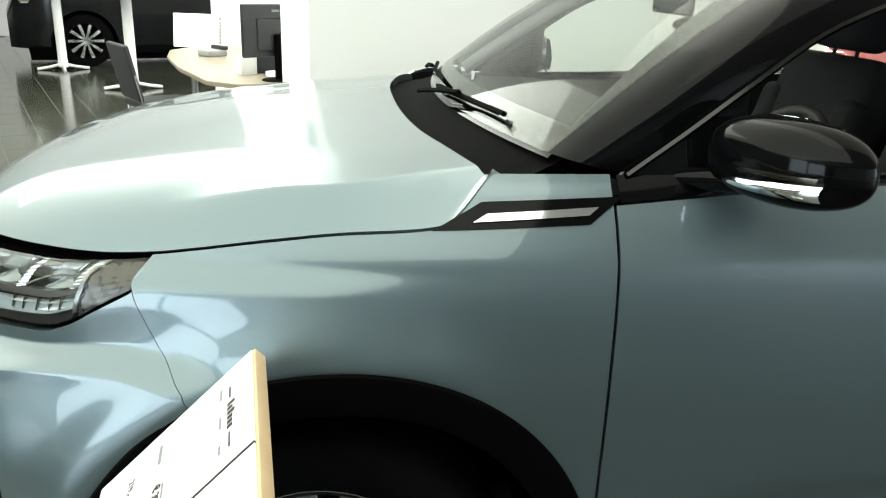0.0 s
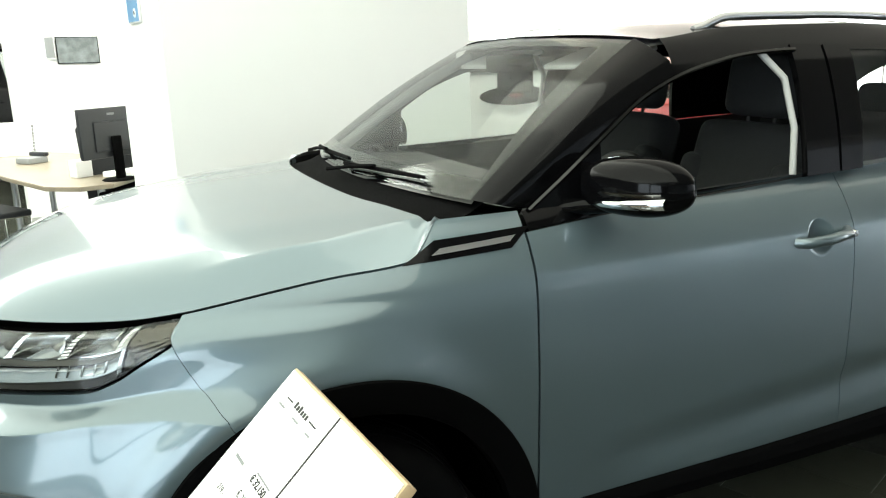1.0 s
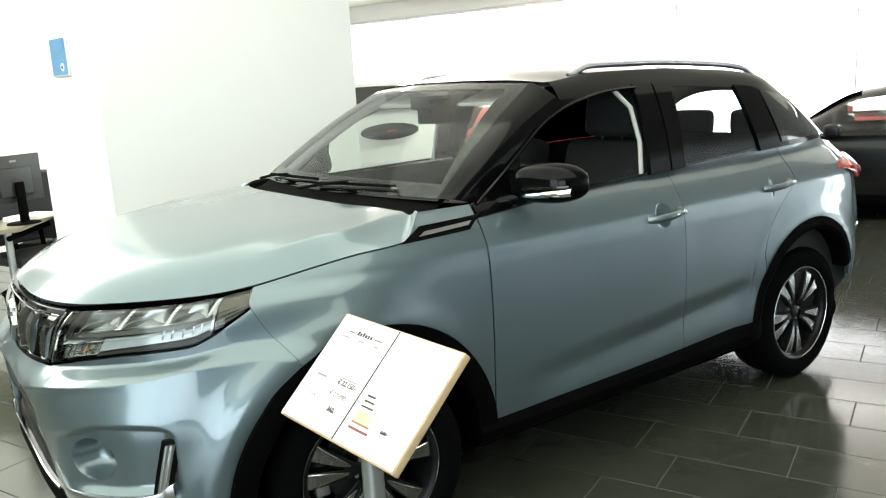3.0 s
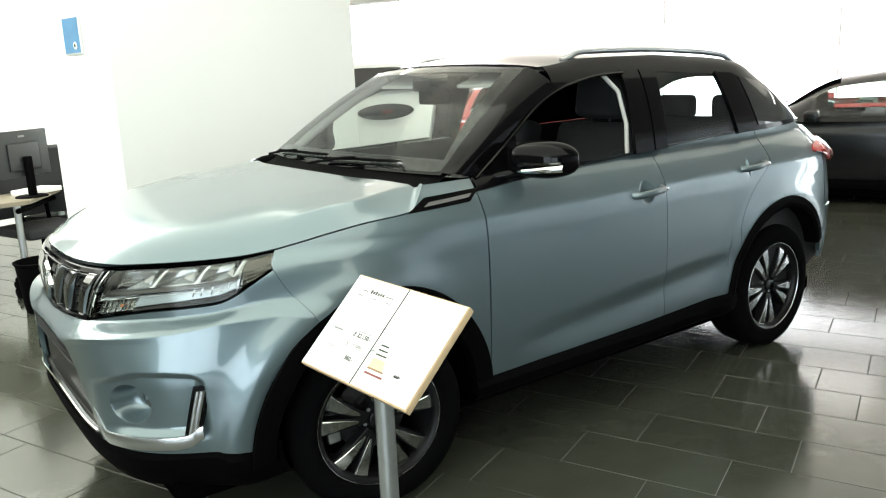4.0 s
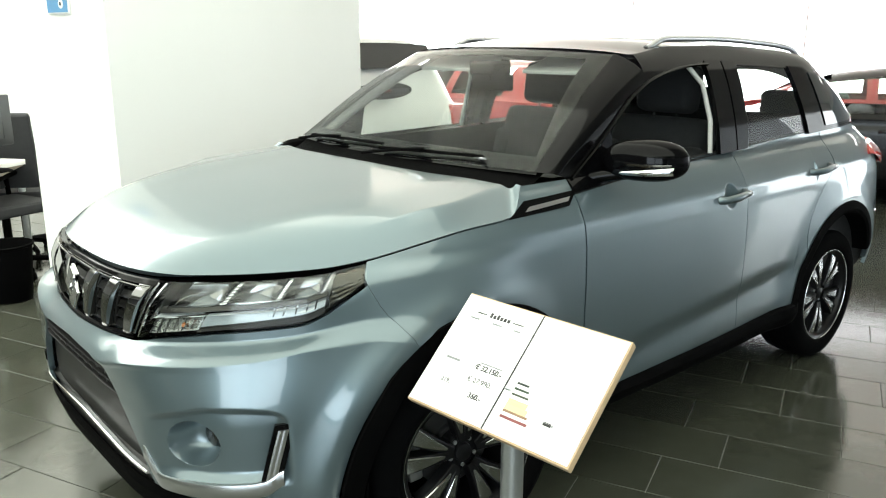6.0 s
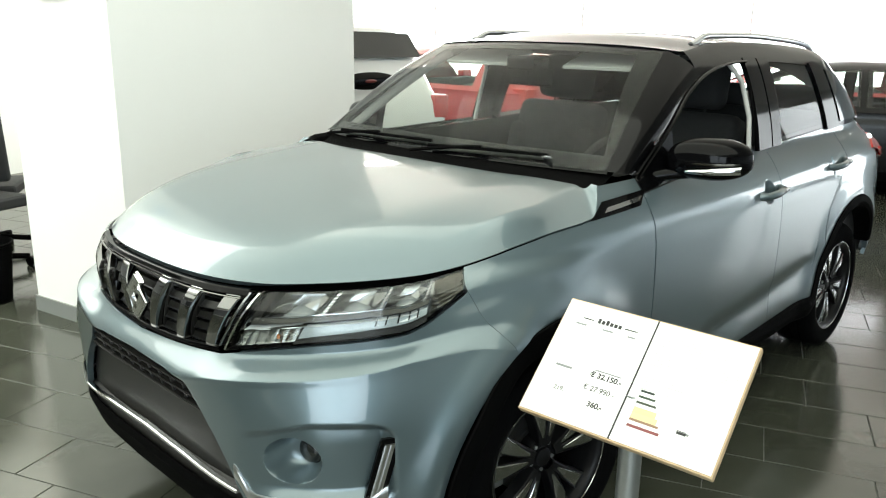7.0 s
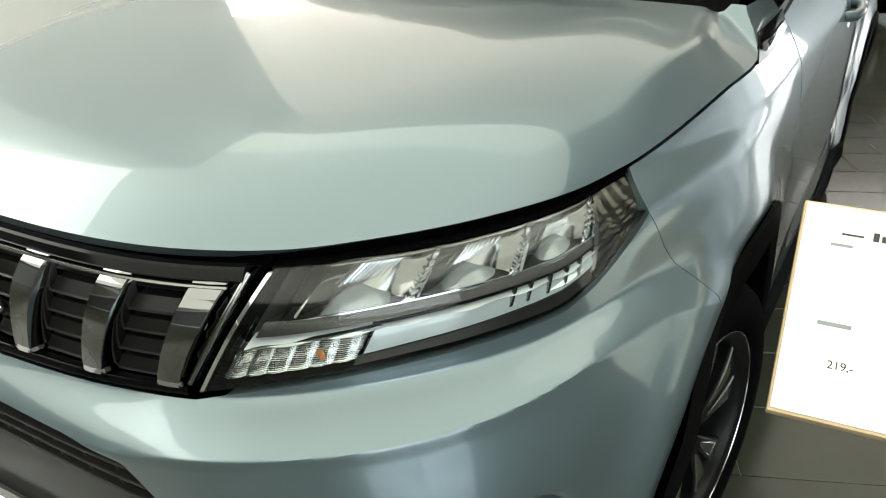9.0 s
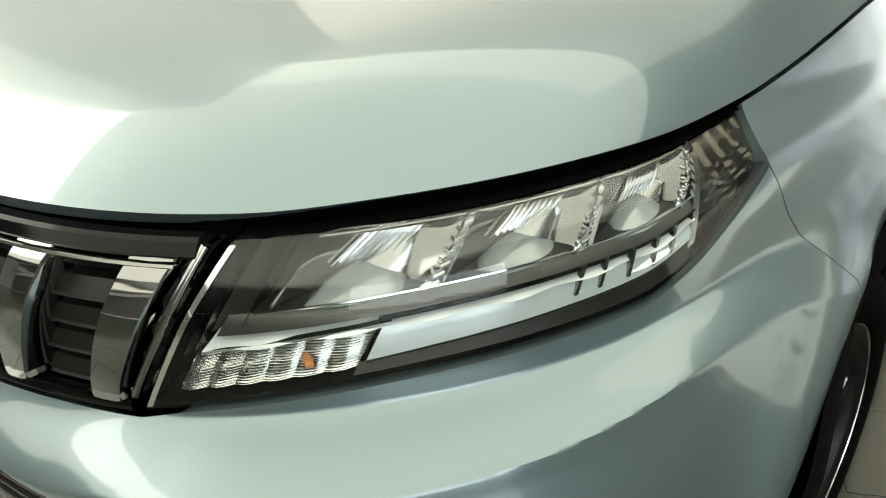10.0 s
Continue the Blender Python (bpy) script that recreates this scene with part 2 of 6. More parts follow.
def pipe(points, r, seg=8, closed=False):
    """A round bar along a line of points."""
    pts = [Vector(p) for p in points]
    verts, faces, n = [], [], len(pts)
    for i, p in enumerate(pts):
        q = pts[(i + 1) % n] if closed or i < n - 1 else p
        o = pts[i - 1] if closed or i > 0 else p
        d = (q - o).normalized()
        side = d.cross(Vector((0, 0, 1)))
        if side.length < 1e-3:
            side = d.cross(Vector((0, 1, 0)))
        side.normalize()
        up = side.cross(d)
        for k in range(seg):
            a = 2 * math.pi * k / seg
            verts.append(p + (side * math.cos(a) + up * math.sin(a)) * r)
    for i in range(n if closed else n - 1):
        j = (i + 1) % n
        for k in range(seg):
            l = (k + 1) % seg
            faces.append((i * seg + k, i * seg + l, j * seg + l, j * seg + k))
    if not closed:
        faces.append(tuple(range(seg)))
        faces.append(tuple((n - 1) * seg + k for k in range(seg)))
    return sharpen(mesh_from("pipe", verts, faces), 50)


def lathe(profile, seg=48, axis='Y'):
    """A ring turned from (radius, along) pairs about an axis through the origin."""
    verts, faces, n = [], [], len(profile)
    for k in range(seg):
        a = 2 * math.pi * k / seg
        for r, h in profile:
            c, s = r * math.cos(a), r * math.sin(a)
            verts.append((c, h, s) if axis == 'Y' else (c, s, h))
    for k in range(seg):
        l = (k + 1) % seg
        for i in range(n - 1):
            faces.append((k * n + i, k * n + i + 1, l * n + i + 1, l * n + i))
    return sharpen(mesh_from("lathe", verts, faces), 40)


def sheet(fn, us, vs, flange=0.0, flip=False, sharp=30):
    """A grid over fn(u, v), with its rim folded inwards by the flange."""
    nu, nv = len(us), len(vs)
    g = [[Vector(fn(u, v)) for v in vs] for u in us]
    verts = [g[i][j] for i in range(nu) for j in range(nv)]
    faces = []
    for i in range(nu - 1):
        for j in range(nv - 1):
            q = (i * nv + j, (i + 1) * nv + j, (i + 1) * nv + j + 1, i * nv + j + 1)
            faces.append(q[::-1] if flip else q)
    if flange:
        rim = [(i, 0) for i in range(nu)] + [(nu - 1, j) for j in range(1, nv)]
        rim += [(i, nv - 1) for i in range(nu - 2, -1, -1)] + [(0, j) for j in range(nv - 2, 0, -1)]
        base = len(verts)
        for i, j in rim:
            a = g[min(i + 1, nu - 1)][j] - g[max(i - 1, 0)][j]
            b = g[i][min(j + 1, nv - 1)] - g[i][max(j - 1, 0)]
            nrm = a.cross(b)
            if nrm.length < 1e-9:
                i2, j2 = min(max(i, 1), nu - 2), min(max(j, 1), nv - 2)
                nrm = (g[i2 + 1][j2] - g[i2 - 1][j2]).cross(g[i2][j2 + 1] - g[i2][j2 - 1])
            nrm.normalize()
            verts.append(g[i][j] - nrm * (-flange if flip else flange))
        m = len(rim)
        for k in range(m):
            l = (k + 1) % m
            a, b = rim[k][0] * nv + rim[k][1], rim[l][0] * nv + rim[l][1]
            q = (a, base + k, base + l, b)
            faces.append(q[::-1] if flip else q)
    me = mesh_from("sheet", verts, faces)
    bm = bmesh.new()
    bm.from_mesh(me)
    bmesh.ops.remove_doubles(bm, verts=bm.verts, dist=1e-5)
    for f in bm.faces:
        f.smooth = True
    lim = radians(sharp)
    for e in bm.edges:
        if len(e.link_faces) == 2 and e.calc_face_angle(0) > lim:
            e.smooth = False
    bm.to_mesh(me)
    bm.free()
    return me


def steps(a, b, n):
    return [a + (b - a) * i / (n - 1) for i in range(n)]


def curve(*pts):
    """A smooth line through (x, y) pairs that does not overshoot."""
    xs, ys = [p[0] for p in pts], [p[1] for p in pts]
    n = len(xs)
    d = [(ys[i + 1] - ys[i]) / (xs[i + 1] - xs[i]) for i in range(n - 1)]
    t = [d[0]] + [0 if d[i - 1] * d[i] <= 0 else 2 * d[i - 1] * d[i] / (d[i - 1] + d[i]) for i in range(1, n - 1)] + [d[-1]]

    def at(x):
        if x <= xs[0]:
            return ys[0]
        if x >= xs[-1]:
            return ys[-1]
        i = 0
        while x > xs[i + 1]:
            i += 1
        h = xs[i + 1] - xs[i]
        s = (x - xs[i]) / h
        return (ys[i] * (1 + 2 * s) * (1 - s) ** 2 + t[i] * h * s * (1 - s) ** 2
                + ys[i + 1] * s * s * (3 - 2 * s) + t[i + 1] * h * s * s * (s - 1))
    return at


def line(*pts):
    xs, ys = [p[0] for p in pts], [p[1] for p in pts]
    return lambda x: float(np.interp(x, xs, ys))


def smooth(a, b, x):
    t = min(1.0, max(0.0, (x - a) / (b - a)))
    return t * t * (3 - 2 * t)


def mirrored(ob_fn):
    for sgn in (1, -1):
        ob_fn(sgn)

# ---- the showroom ----


def slab(name, pts, z0, z1, material, label, category, kind="structure"):
    """An upright prism over a plan outline."""
    n = len(pts)
    verts = [(p[0], p[1], z0) for p in pts] + [(p[0], p[1], z1) for p in pts]
    faces = [tuple(range(n))[::-1], tuple(range(n, 2 * n))] + [(i, (i + 1) % n, n + (i + 1) % n, n + i) for i in range(n)]
    me = sharpen(mesh_from(name, verts, faces))
    return tagged(part(name, me, material), label, category, kind=kind)


def plan(u0, u1, v0, v1):
    return [uv(u0, v0), uv(u1, v0), uv(u1, v1), uv(u0, v1)]


ROOM_U1 = 8.0
slab("floor", plan(WALL_U - 0.3, ROOM_U1 + 0.3, WALL_V0 - 0.3, WALL_V1 + 0.3), -0.25, -0.004, M_GROUT, "pale grout bed between grey stone floor tiles", "floor")
slab("ceiling", plan(WALL_U - 0.3, ROOM_U1 + 0.3, WALL_V0 - 0.3, WALL_V1 + 0.3), CEIL, CEIL + 0.2, M_CEIL, "plain white painted showroom ceiling", "ceiling")
NORTH_U = -1.0
slab("wall_north", plan(NORTH_U, ROOM_U1, WALL_V1, WALL_V1 + 0.25), 0, CEIL, M_BLUEWALL, "plain pale blue-grey showroom wall", "wall")
slab("wall_north_lintel", plan(WALL_U, NORTH_U, WALL_V1, WALL_V1 + 0.25), 3.15, CEIL, M_WHITEWALL, "white lintel above the showroom windows", "wall")
slab("wall_north_sill", plan(WALL_U, NORTH_U, WALL_V1, WALL_V1 + 0.25), 0, 0.12, M_WHITEWALL, "low white sill under the showroom windows", "wall")
slab("wall_south", plan(WALL_U, ROOM_U1, WALL_V0 - 0.25, WALL_V0), 0, CEIL, M_WHITEWALL, "plain white painted showroom wall at the far end", "wall")
# glazed long walls: sill, lintel, frames and panes
n_bay = 9
bay = (WALL_V1 - WALL_V0) / n_bay


def show_window(number, m, w):
    """A tall pane in a frame, its inside towards -x of the pose."""
    win = thing("window_%d" % number, "tall showroom window in a slim aluminium frame", "window", m, kind="structure")
    h = w / 2
    for y0, y1, z0, z1 in ((-h, -h + 0.014, 0.12, 3.15), (h - 0.014, h, 0.12, 3.15), (-h + 0.014, h - 0.014, 0.12, 0.18), (-h + 0.014, h - 0.014, 3.09, 3.15)):
        part("window_frame", box(-0.04, 0.04, y0, y1, z0, z1, 0.004), M_WHITE, win)
    p = part("pane", sheet(lambda u, v: Vector((0, (w - 0.028) * (u - 0.5), 0.18 + 2.91 * v)), [0, 1], [0, 1], 0, True), M_LENS, win)
    p.visible_shadow = False


nwin = 0
for side, uw, du in (("west", WALL_U, -1), ("east", ROOM_U1, 1)):
    lo, hi = min(uw, uw + 0.25 * du), max(uw, uw + 0.25 * du)
    slab("wall_" + side, plan(lo, hi, WALL_V0, WALL_V1), 3.15, CEIL, M_WHITEWALL, "white lintel above the showroom windows", "wall")
    slab("wall_" + side + "_sill", plan(lo, hi, WALL_V0, WALL_V1), 0, 0.12, M_WHITEWALL, "low white sill under the showroom windows", "wall")
    for i in range(n_bay):
        if side == "east" and i not in (6, 7) or side == "west" and i >= 7:
            continue
        nwin += 1
        show_window(nwin, pose(*uv(uw + 0.1 * du, WALL_V0 + (i + 0.5) * bay), 0, 0, 23 if du > 0 else 203), bay)
for i in range(4):
    nwin += 1
    show_window(nwin, pose(*uv(WALL_U + 1.5 + 3.0 * i, WALL_V1 + 0.1), 0, 0, 113), 3.0)
slab("wall_east_front", plan(ROOM_U1, ROOM_U1 + 0.25, WALL_V0, WALL_V0 + 6 * bay), 0.12, 3.15, M_GREYWALL, "plain grey showroom wall in front of the car", "wall")
# solid infill added over two window bays to dim the car's side reflections
slab("wall_west_infill", plan(WALL_U - 0.25, WALL_U, WALL_V0 + 7 * bay, WALL_V1), 0.12, 3.15, M_BLUEWALL, "plain pale blue-grey showroom wall", "wall")
slab("wall_east_corner", plan(ROOM_U1, ROOM_U1 + 0.25, WALL_V0 + 8 * bay, WALL_V1), 0.12, 3.15, M_GREYWALL, "plain grey showroom wall beside the windows", "wall")
# outside: ground and a bright hazy backdrop
slab("ground", plan(-400, 400, -300, 300), -0.6, -0.30, M_GROUND, "open asphalt forecourt outside the windows", "ground")

for nm, uw, drop in (("backdrop_west", WALL_U - 4.0, M_SKYDROP), ("backdrop_east", ROOM_U1 + 4.0, M_TREEDROP)):
    slab(nm, plan(uw, uw + 0.1, WALL_V0 - 20, WALL_V1 + 20), -0.3, 9.0, drop, "bright hazy daylight outside the showroom windows", "backdrop")

slab("backdrop_north", plan(WALL_U - 8, ROOM_U1 + 8, WALL_V1 + 9.0, WALL_V1 + 9.1), -0.3, 9.0, M_TREEDROP, "hazy trees and sky beyond the showroom windows", "backdrop")

# the square column beside the car stands at its own angle
CT = radians(12)
cu, cv = Vector((math.cos(CT), math.sin(CT), 0)), Vector((-math.sin(CT), math.cos(CT), 0))
CC = Vector((0.115, -1.76, 0))


def colpt(a, b):
    return CC - cu * a - cv * b


slab("column", [colpt(0, 0), colpt(1.86, 0), colpt(1.86, 0.88), colpt(0, 0.88)], 0, CEIL, M_WHITEWALL, "broad white painted column beside the car", "column")
slab("baseboard", [colpt(-0.012, -0.012), colpt(1.872, -0.012), colpt(1.872, 0.892), colpt(-0.012, 0.892)], 0, 0.09, M_BASE, "grey tiled baseboard round the column", "baseboard")
# wall behind the desk
slab("wall_office", [Vector((1.25, -6.75, 0)), Vector((1.3, -6.95, 0)), Vector((-4.5, -8.6, 0)), Vector((-4.5, -8.4, 0))], 0, CEIL, M_WHITEWALL, "white painted partition wall behind the office desk", "wall")


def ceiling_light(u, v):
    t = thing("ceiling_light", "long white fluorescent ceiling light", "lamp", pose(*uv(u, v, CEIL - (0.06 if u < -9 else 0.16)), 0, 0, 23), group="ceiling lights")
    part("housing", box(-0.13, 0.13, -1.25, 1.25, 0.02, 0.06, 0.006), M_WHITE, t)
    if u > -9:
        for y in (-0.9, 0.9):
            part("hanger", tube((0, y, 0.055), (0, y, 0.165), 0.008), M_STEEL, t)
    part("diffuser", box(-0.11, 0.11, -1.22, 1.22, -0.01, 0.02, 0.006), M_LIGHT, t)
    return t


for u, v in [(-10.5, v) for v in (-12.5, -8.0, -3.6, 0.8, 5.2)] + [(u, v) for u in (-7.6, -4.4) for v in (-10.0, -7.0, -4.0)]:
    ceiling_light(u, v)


# floor tiles, 0.295 by 0.6 m in staggered rows
ROW, LEN, GAP = 0.295, 0.60, 0.0035


def tile_mesh(w, l):
    h, b = 0.0, 0.0015
    x, y = w / 2 - GAP / 2, l / 2 - GAP / 2
    v = [(-x, -y, -0.006), (x, -y, -0.006), (x, y, -0.006), (-x, y, -0.006),
         (-x, -y, -b), (x, -y, -b), (x, y, -b), (-x, y, -b),
         (-x + b, -y + b, h), (x - b, -y + b, h), (x - b, y - b, h), (-x + b, y - b, h)]
    f = []
    for k in range(4):
        l2 = (k + 1) % 4
        f += [(k, l2, 4 + l2, 4 + k), (4 + k, 4 + l2, 8 + l2, 8 + k)]
    return v, f + [(8, 9, 10, 11)]


TV, TF = tile_mesh(ROW, LEN)
TILE_ME = mesh_from("tile", TV, TF, False)
TILE_ME.materials.append(M_TILE)
SHIFT = (0.957, 0.608, 0.823, 0.644, 0.40, 0.808, 1.01)
near, far_v, far_f = [], [], []
FLOOR_OB = bpy.data.objects["floor"]
cosr, sinr = math.cos(TURN), math.sin(TURN)
for k in range(-27, 44):
    uc = 0.04 - ROW * (k + 0.5)
    off = SHIFT[k % 7] + (0.17 * (k // 7)) % 0.6
    for j in range(-30, 17):
        vc = off + LEN * (j + 0.5)
        if not (WALL_V0 < vc < WALL_V1 and WALL_U < uc < ROOM_U1):
            continue
        p = uv(uc, vc)
        if -4.2 < p.x < 0.6 and 0.2 < p.y < 2.6 or 0.9 < p.x < 2.2 and -1.6 < p.y < 0.6:
            near.append(p)
        else:
            b0 = len(far_v)
            far_v += [(p.x + x * cosr - y * sinr, p.y + x * sinr + y * cosr, z) for x, y, z in TV]
            far_f += [tuple(i + b0 for i in f) for f in TF]
me = mesh_from("floor_tiles", far_v, far_f, False)
part("floor_tiles", me, M_TILE, FLOOR_OB, kind="stuff")
for p in near[:300]:
    ob = new("tile", TILE_ME)
    ob.matrix_world = pose(p.x, p.y, 0, 0, 0, 23)
    ob.parent = FLOOR_OB
import functools
# ---- the blue-grey car: front axle above the origin, nose towards +x ----
WB, WHEEL_R, ARCH_R = 2.50, 0.334, 0.493
X0, XR = -0.45, -2.20
half_w = curve((0.15, 0.78), (0.25, 0.83), (0.36, 0.858), (0.55, 0.868), (0.75, 0.872), (0.90, 0.868), (0.99, 0.858), (1.05, 0.832), (1.10, 0.800), (1.15, 0.765), (1.26, 0.745))
nose_x = curve((0.15, 0.78), (0.28, 0.85), (0.42, 0.885), (0.55, 0.890), (0.62, 0.893), (0.690, 0.9075), (0.703, 0.912), (0.714, 0.9075), (0.79, 0.862), (0.88, 0.862), (0.95, 0.838), (1.0, 0.81), (1.05, 0.78), (1.15, 0.70))
nose_n = curve((0.20, 4.2), (0.60, 4.5), (0.70, 3.6), (0.79, 2.95), (0.90, 2.95), (0.945, 2.9), (0.995, 2.42), (1.05, 2.4), (1.2, 2.4))
tail_x = curve((0.20, -3.02), (0.45, -3.20), (0.70, -3.27), (0.90, -3.24), (1.10, -3.20), (1.26, -3.14))
tail_n = curve((0.20, 5.0), (0.95, 5.0), (1.20, 3.6))
HANDLES = ((-1.312, 0.981), (-2.135, 1.008))
Q_TAIL = 90.0 + (X0 - XR) / 0.015


def q_of(x):
    """The run along the side panels for a place x behind the nose."""
    return 90.0 + (X0 - x) / 0.015


def flare(x, z):
    """How far the sides swell out to the lips of the wheel arches."""
    d = math.hypot(x, z - WHEEL_R) - ARCH_R
    e = math.hypot(x + WB, z - WHEEL_R) - ARCH_R
    return 0.044 * math.exp(-(d / 0.085) ** 2) * smooth(-0.45, 0.10, x) + 0.022 * math.exp(-(e / 0.085) ** 2)


# lower edge of the headlight and the crease in the bumper below it, over q
lamp_low = curve((16.0, 0.784), (20, 0.804), (24, 0.821), (28, 0.834), (33, 0.843), (37, 0.850), (39.5, 0.870), (42, 0.904), (44.9, 0.943))
crease = curve((0, 0.703), (11, 0.706), (15.5, 0.730), (21.7, 0.756), (27.5, 0.770), (32, 0.778), (35, 0.785), (39, 0.797), (45, 0.800), (56, 0.760), (75, 0.703), (90, 0.703))


def crease_level(q, z):
    """The height on the nose's profile for a height on the car, so that the profile's ridge follows the crease."""
    c = crease(q)
    top = max(0.790, lamp_low(q) - 0.004) if q < 44.9 else 0.939
    if z <= 0.60 or z >= top:
        return z
    if z < c:
        return 0.60 + (z - 0.60) * (0.703 - 0.60) / (c - 0.60)
    return 0.703 + (z - c) * (top - 0.703) / (top - c)


def skin(q, z, out=0.0):
    """The body's outer skin: q runs from the nose's middle round the corner, along the side and round the tail."""
    w = half_w(z)
    if q <= 90:
        ze = crease_level(q, z)
        a, n, f = nose_x(ze) - X0, nose_n(ze), radians(max(0.0, q))
        r = ((math.cos(f) / a) ** n + (math.sin(f) / w) ** n) ** (-1 / n)
        r += out + flare(X0 + r * math.cos(f), z)
        return Vector((X0 + r * math.cos(f), r * math.sin(f), z))
    if q <= Q_TAIL:
        x = X0 - (q - 90) * 0.015
        h = z - 0.50 - 0.07 * (-x - 1.0)
        dent = 0.011 * (math.exp(-(h / 0.080) ** 2) if h < 0 else max(0.0, 1 - h / 0.055)) * smooth(-0.55, -0.9, x) * smooth(-2.25, -1.9, x)
        dish = 0.0
        for xh, zh in HANDLES:
            r = math.hypot(x - xh + 0.092, z - zh - 0.004) / 0.050
            dish += 0.020 * (1 - r * r) if r < 1 else 0.0
        return Vector((x, w - 0.020 * smooth(-1.2, -2.3, x) - dent - dish + out + flare(x, z), z))
    f = radians(max(0.0, 90 - (q - Q_TAIL)))
    a, n = XR - tail_x(z), tail_n(z)
    w = w - 0.020
    r = ((math.cos(f) / a) ** n + (math.sin(f) / w) ** n) ** (-1 / n)
    r += out + flare(XR - r * math.cos(f), z)
    return Vector((XR - r * math.cos(f), r * math.sin(f), z))


def side_y(x, z):
    w = half_w(z)
    if x > X0:
        a, n = nose_x(z) - X0, nose_n(z)
        return w * max(0.0, 1 - (min(1.0, (x - X0) / a)) ** n) ** (1 / n) + flare(x, z)
    if x > XR:
        return skin(q_of(x), z).y
    a, n = XR - tail_x(z), tail_n(z)
    return (w - 0.020) * max(0.0, 1 - min(1.0, (XR - x) / a) ** n) ** (1 / n) + flare(x, z)


def behind(d, xc):
    """The rear opening is shorter behind the wheel than before it."""
    return d * 1.13 if xc < 0 and d < 0 else d


def arch(q, xc, base):
    """The lower edge of a panel over the wheel at xc."""
    z = 0.6
    for _ in range(6):
        d = behind(skin(q, z).x - xc, xc)
        z = 0.5 * z + 0.5 * (WHEEL_R + math.sqrt(max(0.0, ARCH_R ** 2 - d * d)) if abs(d) < ARCH_R else base)
    d = behind(skin(q, z).x - xc, xc)
    return max(base, WHEEL_R + math.sqrt(max(0.0, ARCH_R ** 2 - d * d))) if abs(d) < ARCH_R else base


def flip_y(fn, sgn):
    def at(u, v):
        p = fn(u, v)
        return Vector((p[0], sgn * p[1], p[2]))
    return at


CAR = thing("car", "blue-grey crossover with a black roof and chrome grille bars", "car")

# edges of the nose panels over q
lamp_top = curve((16.0, 0.957), (20.4, 0.958), (26, 0.964), (33, 0.970), (38, 0.975), (44.3, 0.990))
grille_low = curve((0, 0.766), (8, 0.774), (16.0, 0.784))
grille_top = curve((0, 0.955), (10, 0.956), (20.4, 0.958))
bonnet_edge = curve((0, 0.968), (11, 0.968), (20.4, 0.970), (26, 0.975), (33, 0.980), (39, 0.985), (44.3, 0.997), (48, 1.010), (54, 1.030), (61, 1.047), (71.7, 1.062), (77, 1.143))


def lamp_inner(z):
    """The slanted joint between grille and headlight."""
    return 16.0 + (20.4 - 16.0) * (z - 0.784) / (0.958 - 0.784)


bump_low = line((0, 0.714), (8, 0.710), (12.0, 0.697), (13.6, 0.650), (16.6, 0.570), (18.6, 0.500), (19.8, 0.440), (20.6, 0.405), (38, 0.385), (42.5, 0.375))
bump_top_in = line((0, 0.762), (8, 0.770), (16.0, 0.780))


def bump_bottom(q):
    return bump_low(q) if q < 41.5 else max(bump_low(42.5), arch(q, 0, 0.375))


joint_z = line((44.8, 0.942), (45.75, 0.910), (46.55, 0.880), (47.65, 0.850), (49.6, 0.820), (51.35, 0.790), (52.15, 0.760), (52.5, 0.730), (53.0, 0.670))
joint_at = line((0.670, 53.0), (0.730, 52.5), (0.760, 52.15), (0.790, 51.35), (0.820, 49.6), (0.850, 47.65), (0.880, 46.55), (0.910, 45.75), (0.942, 44.8), (1.0, 43.4))


def bump_top(q):
    if q < 16.0:
        return bump_top_in(q)
    if q < 44.8:
        return lamp_low(q) - 0.004
    return joint_z(q)


pocket_roof = curve((18, 0.615), (20, 0.622), (25.7, 0.655), (28.8, 0.671), (31.5, 0.670), (34.6, 0.662), (36.3, 0.648), (37.6, 0.618))


def fog_dish(q, z):
    """How far the bumper's skin lies back: the pocket round the fog lamp and the lamp's own dish."""
    roof = pocket_roof(q)
    d = 0.032 * smooth(19.5, 27, q) * (1 - smooth(35.0, 37.4, q)) * (1 - smooth(roof - 0.030, roof, z)) * smooth(0.43, 0.475, z)
    r = math.hypot((q - 26.2) * 0.0215, z - 0.548) / 0.066
    return d + (0.072 * (1 - r ** 4) if r < 1 else 0.0)


def bumper_fn(u, v):
    b, t = bump_bottom(u), bump_top(u)
    z = b + (max(t, b) - b) * v
    return skin(u, z, -fog_dish(u, z))


us = steps(0, 11.8, 24) + steps(12.1, 20.6, 40) + steps(20.8, 44.7, 160) + steps(44.85, 52.6, 44)
vs = steps(0, 1, 210)
for sgn in (1, -1):
    part("front_bumper", sheet(flip_y(bumper_fn, sgn), us, vs, 0.02, sgn < 0), M_PAINT, CAR)


def panel(name, q0, q1, low, high, nu=60, nv=30, material=None, out=0.0, label="", flange=0.022, ease=None):
    def fn(u, v):
        z = low(u) + (high(u) - low(u)) * v
        return skin(u, z, out)
    made = []
    for sgn in (1, -1):
        made.append(part(name, sheet(flip_y(fn, sgn), ease or steps(q0, q1, nu), steps(0, 1, nv), flange, sgn < 0), material or M_PAINT, CAR, label))
    return made


# wings: from the bumper joint to the front door
@functools.lru_cache(None)
def joint_q(v):
    """Where the wing begins behind the slanted bumper joint."""
    q = 47.0
    for _ in range(25):
        low = max(0.345, arch(q, 0, 0.345))
        z = low + (bonnet_edge(q) - 0.005 - low) * v
        q = 0.6 * q + 0.4 * max(44.35, joint_at(z) + 0.07)
    return q


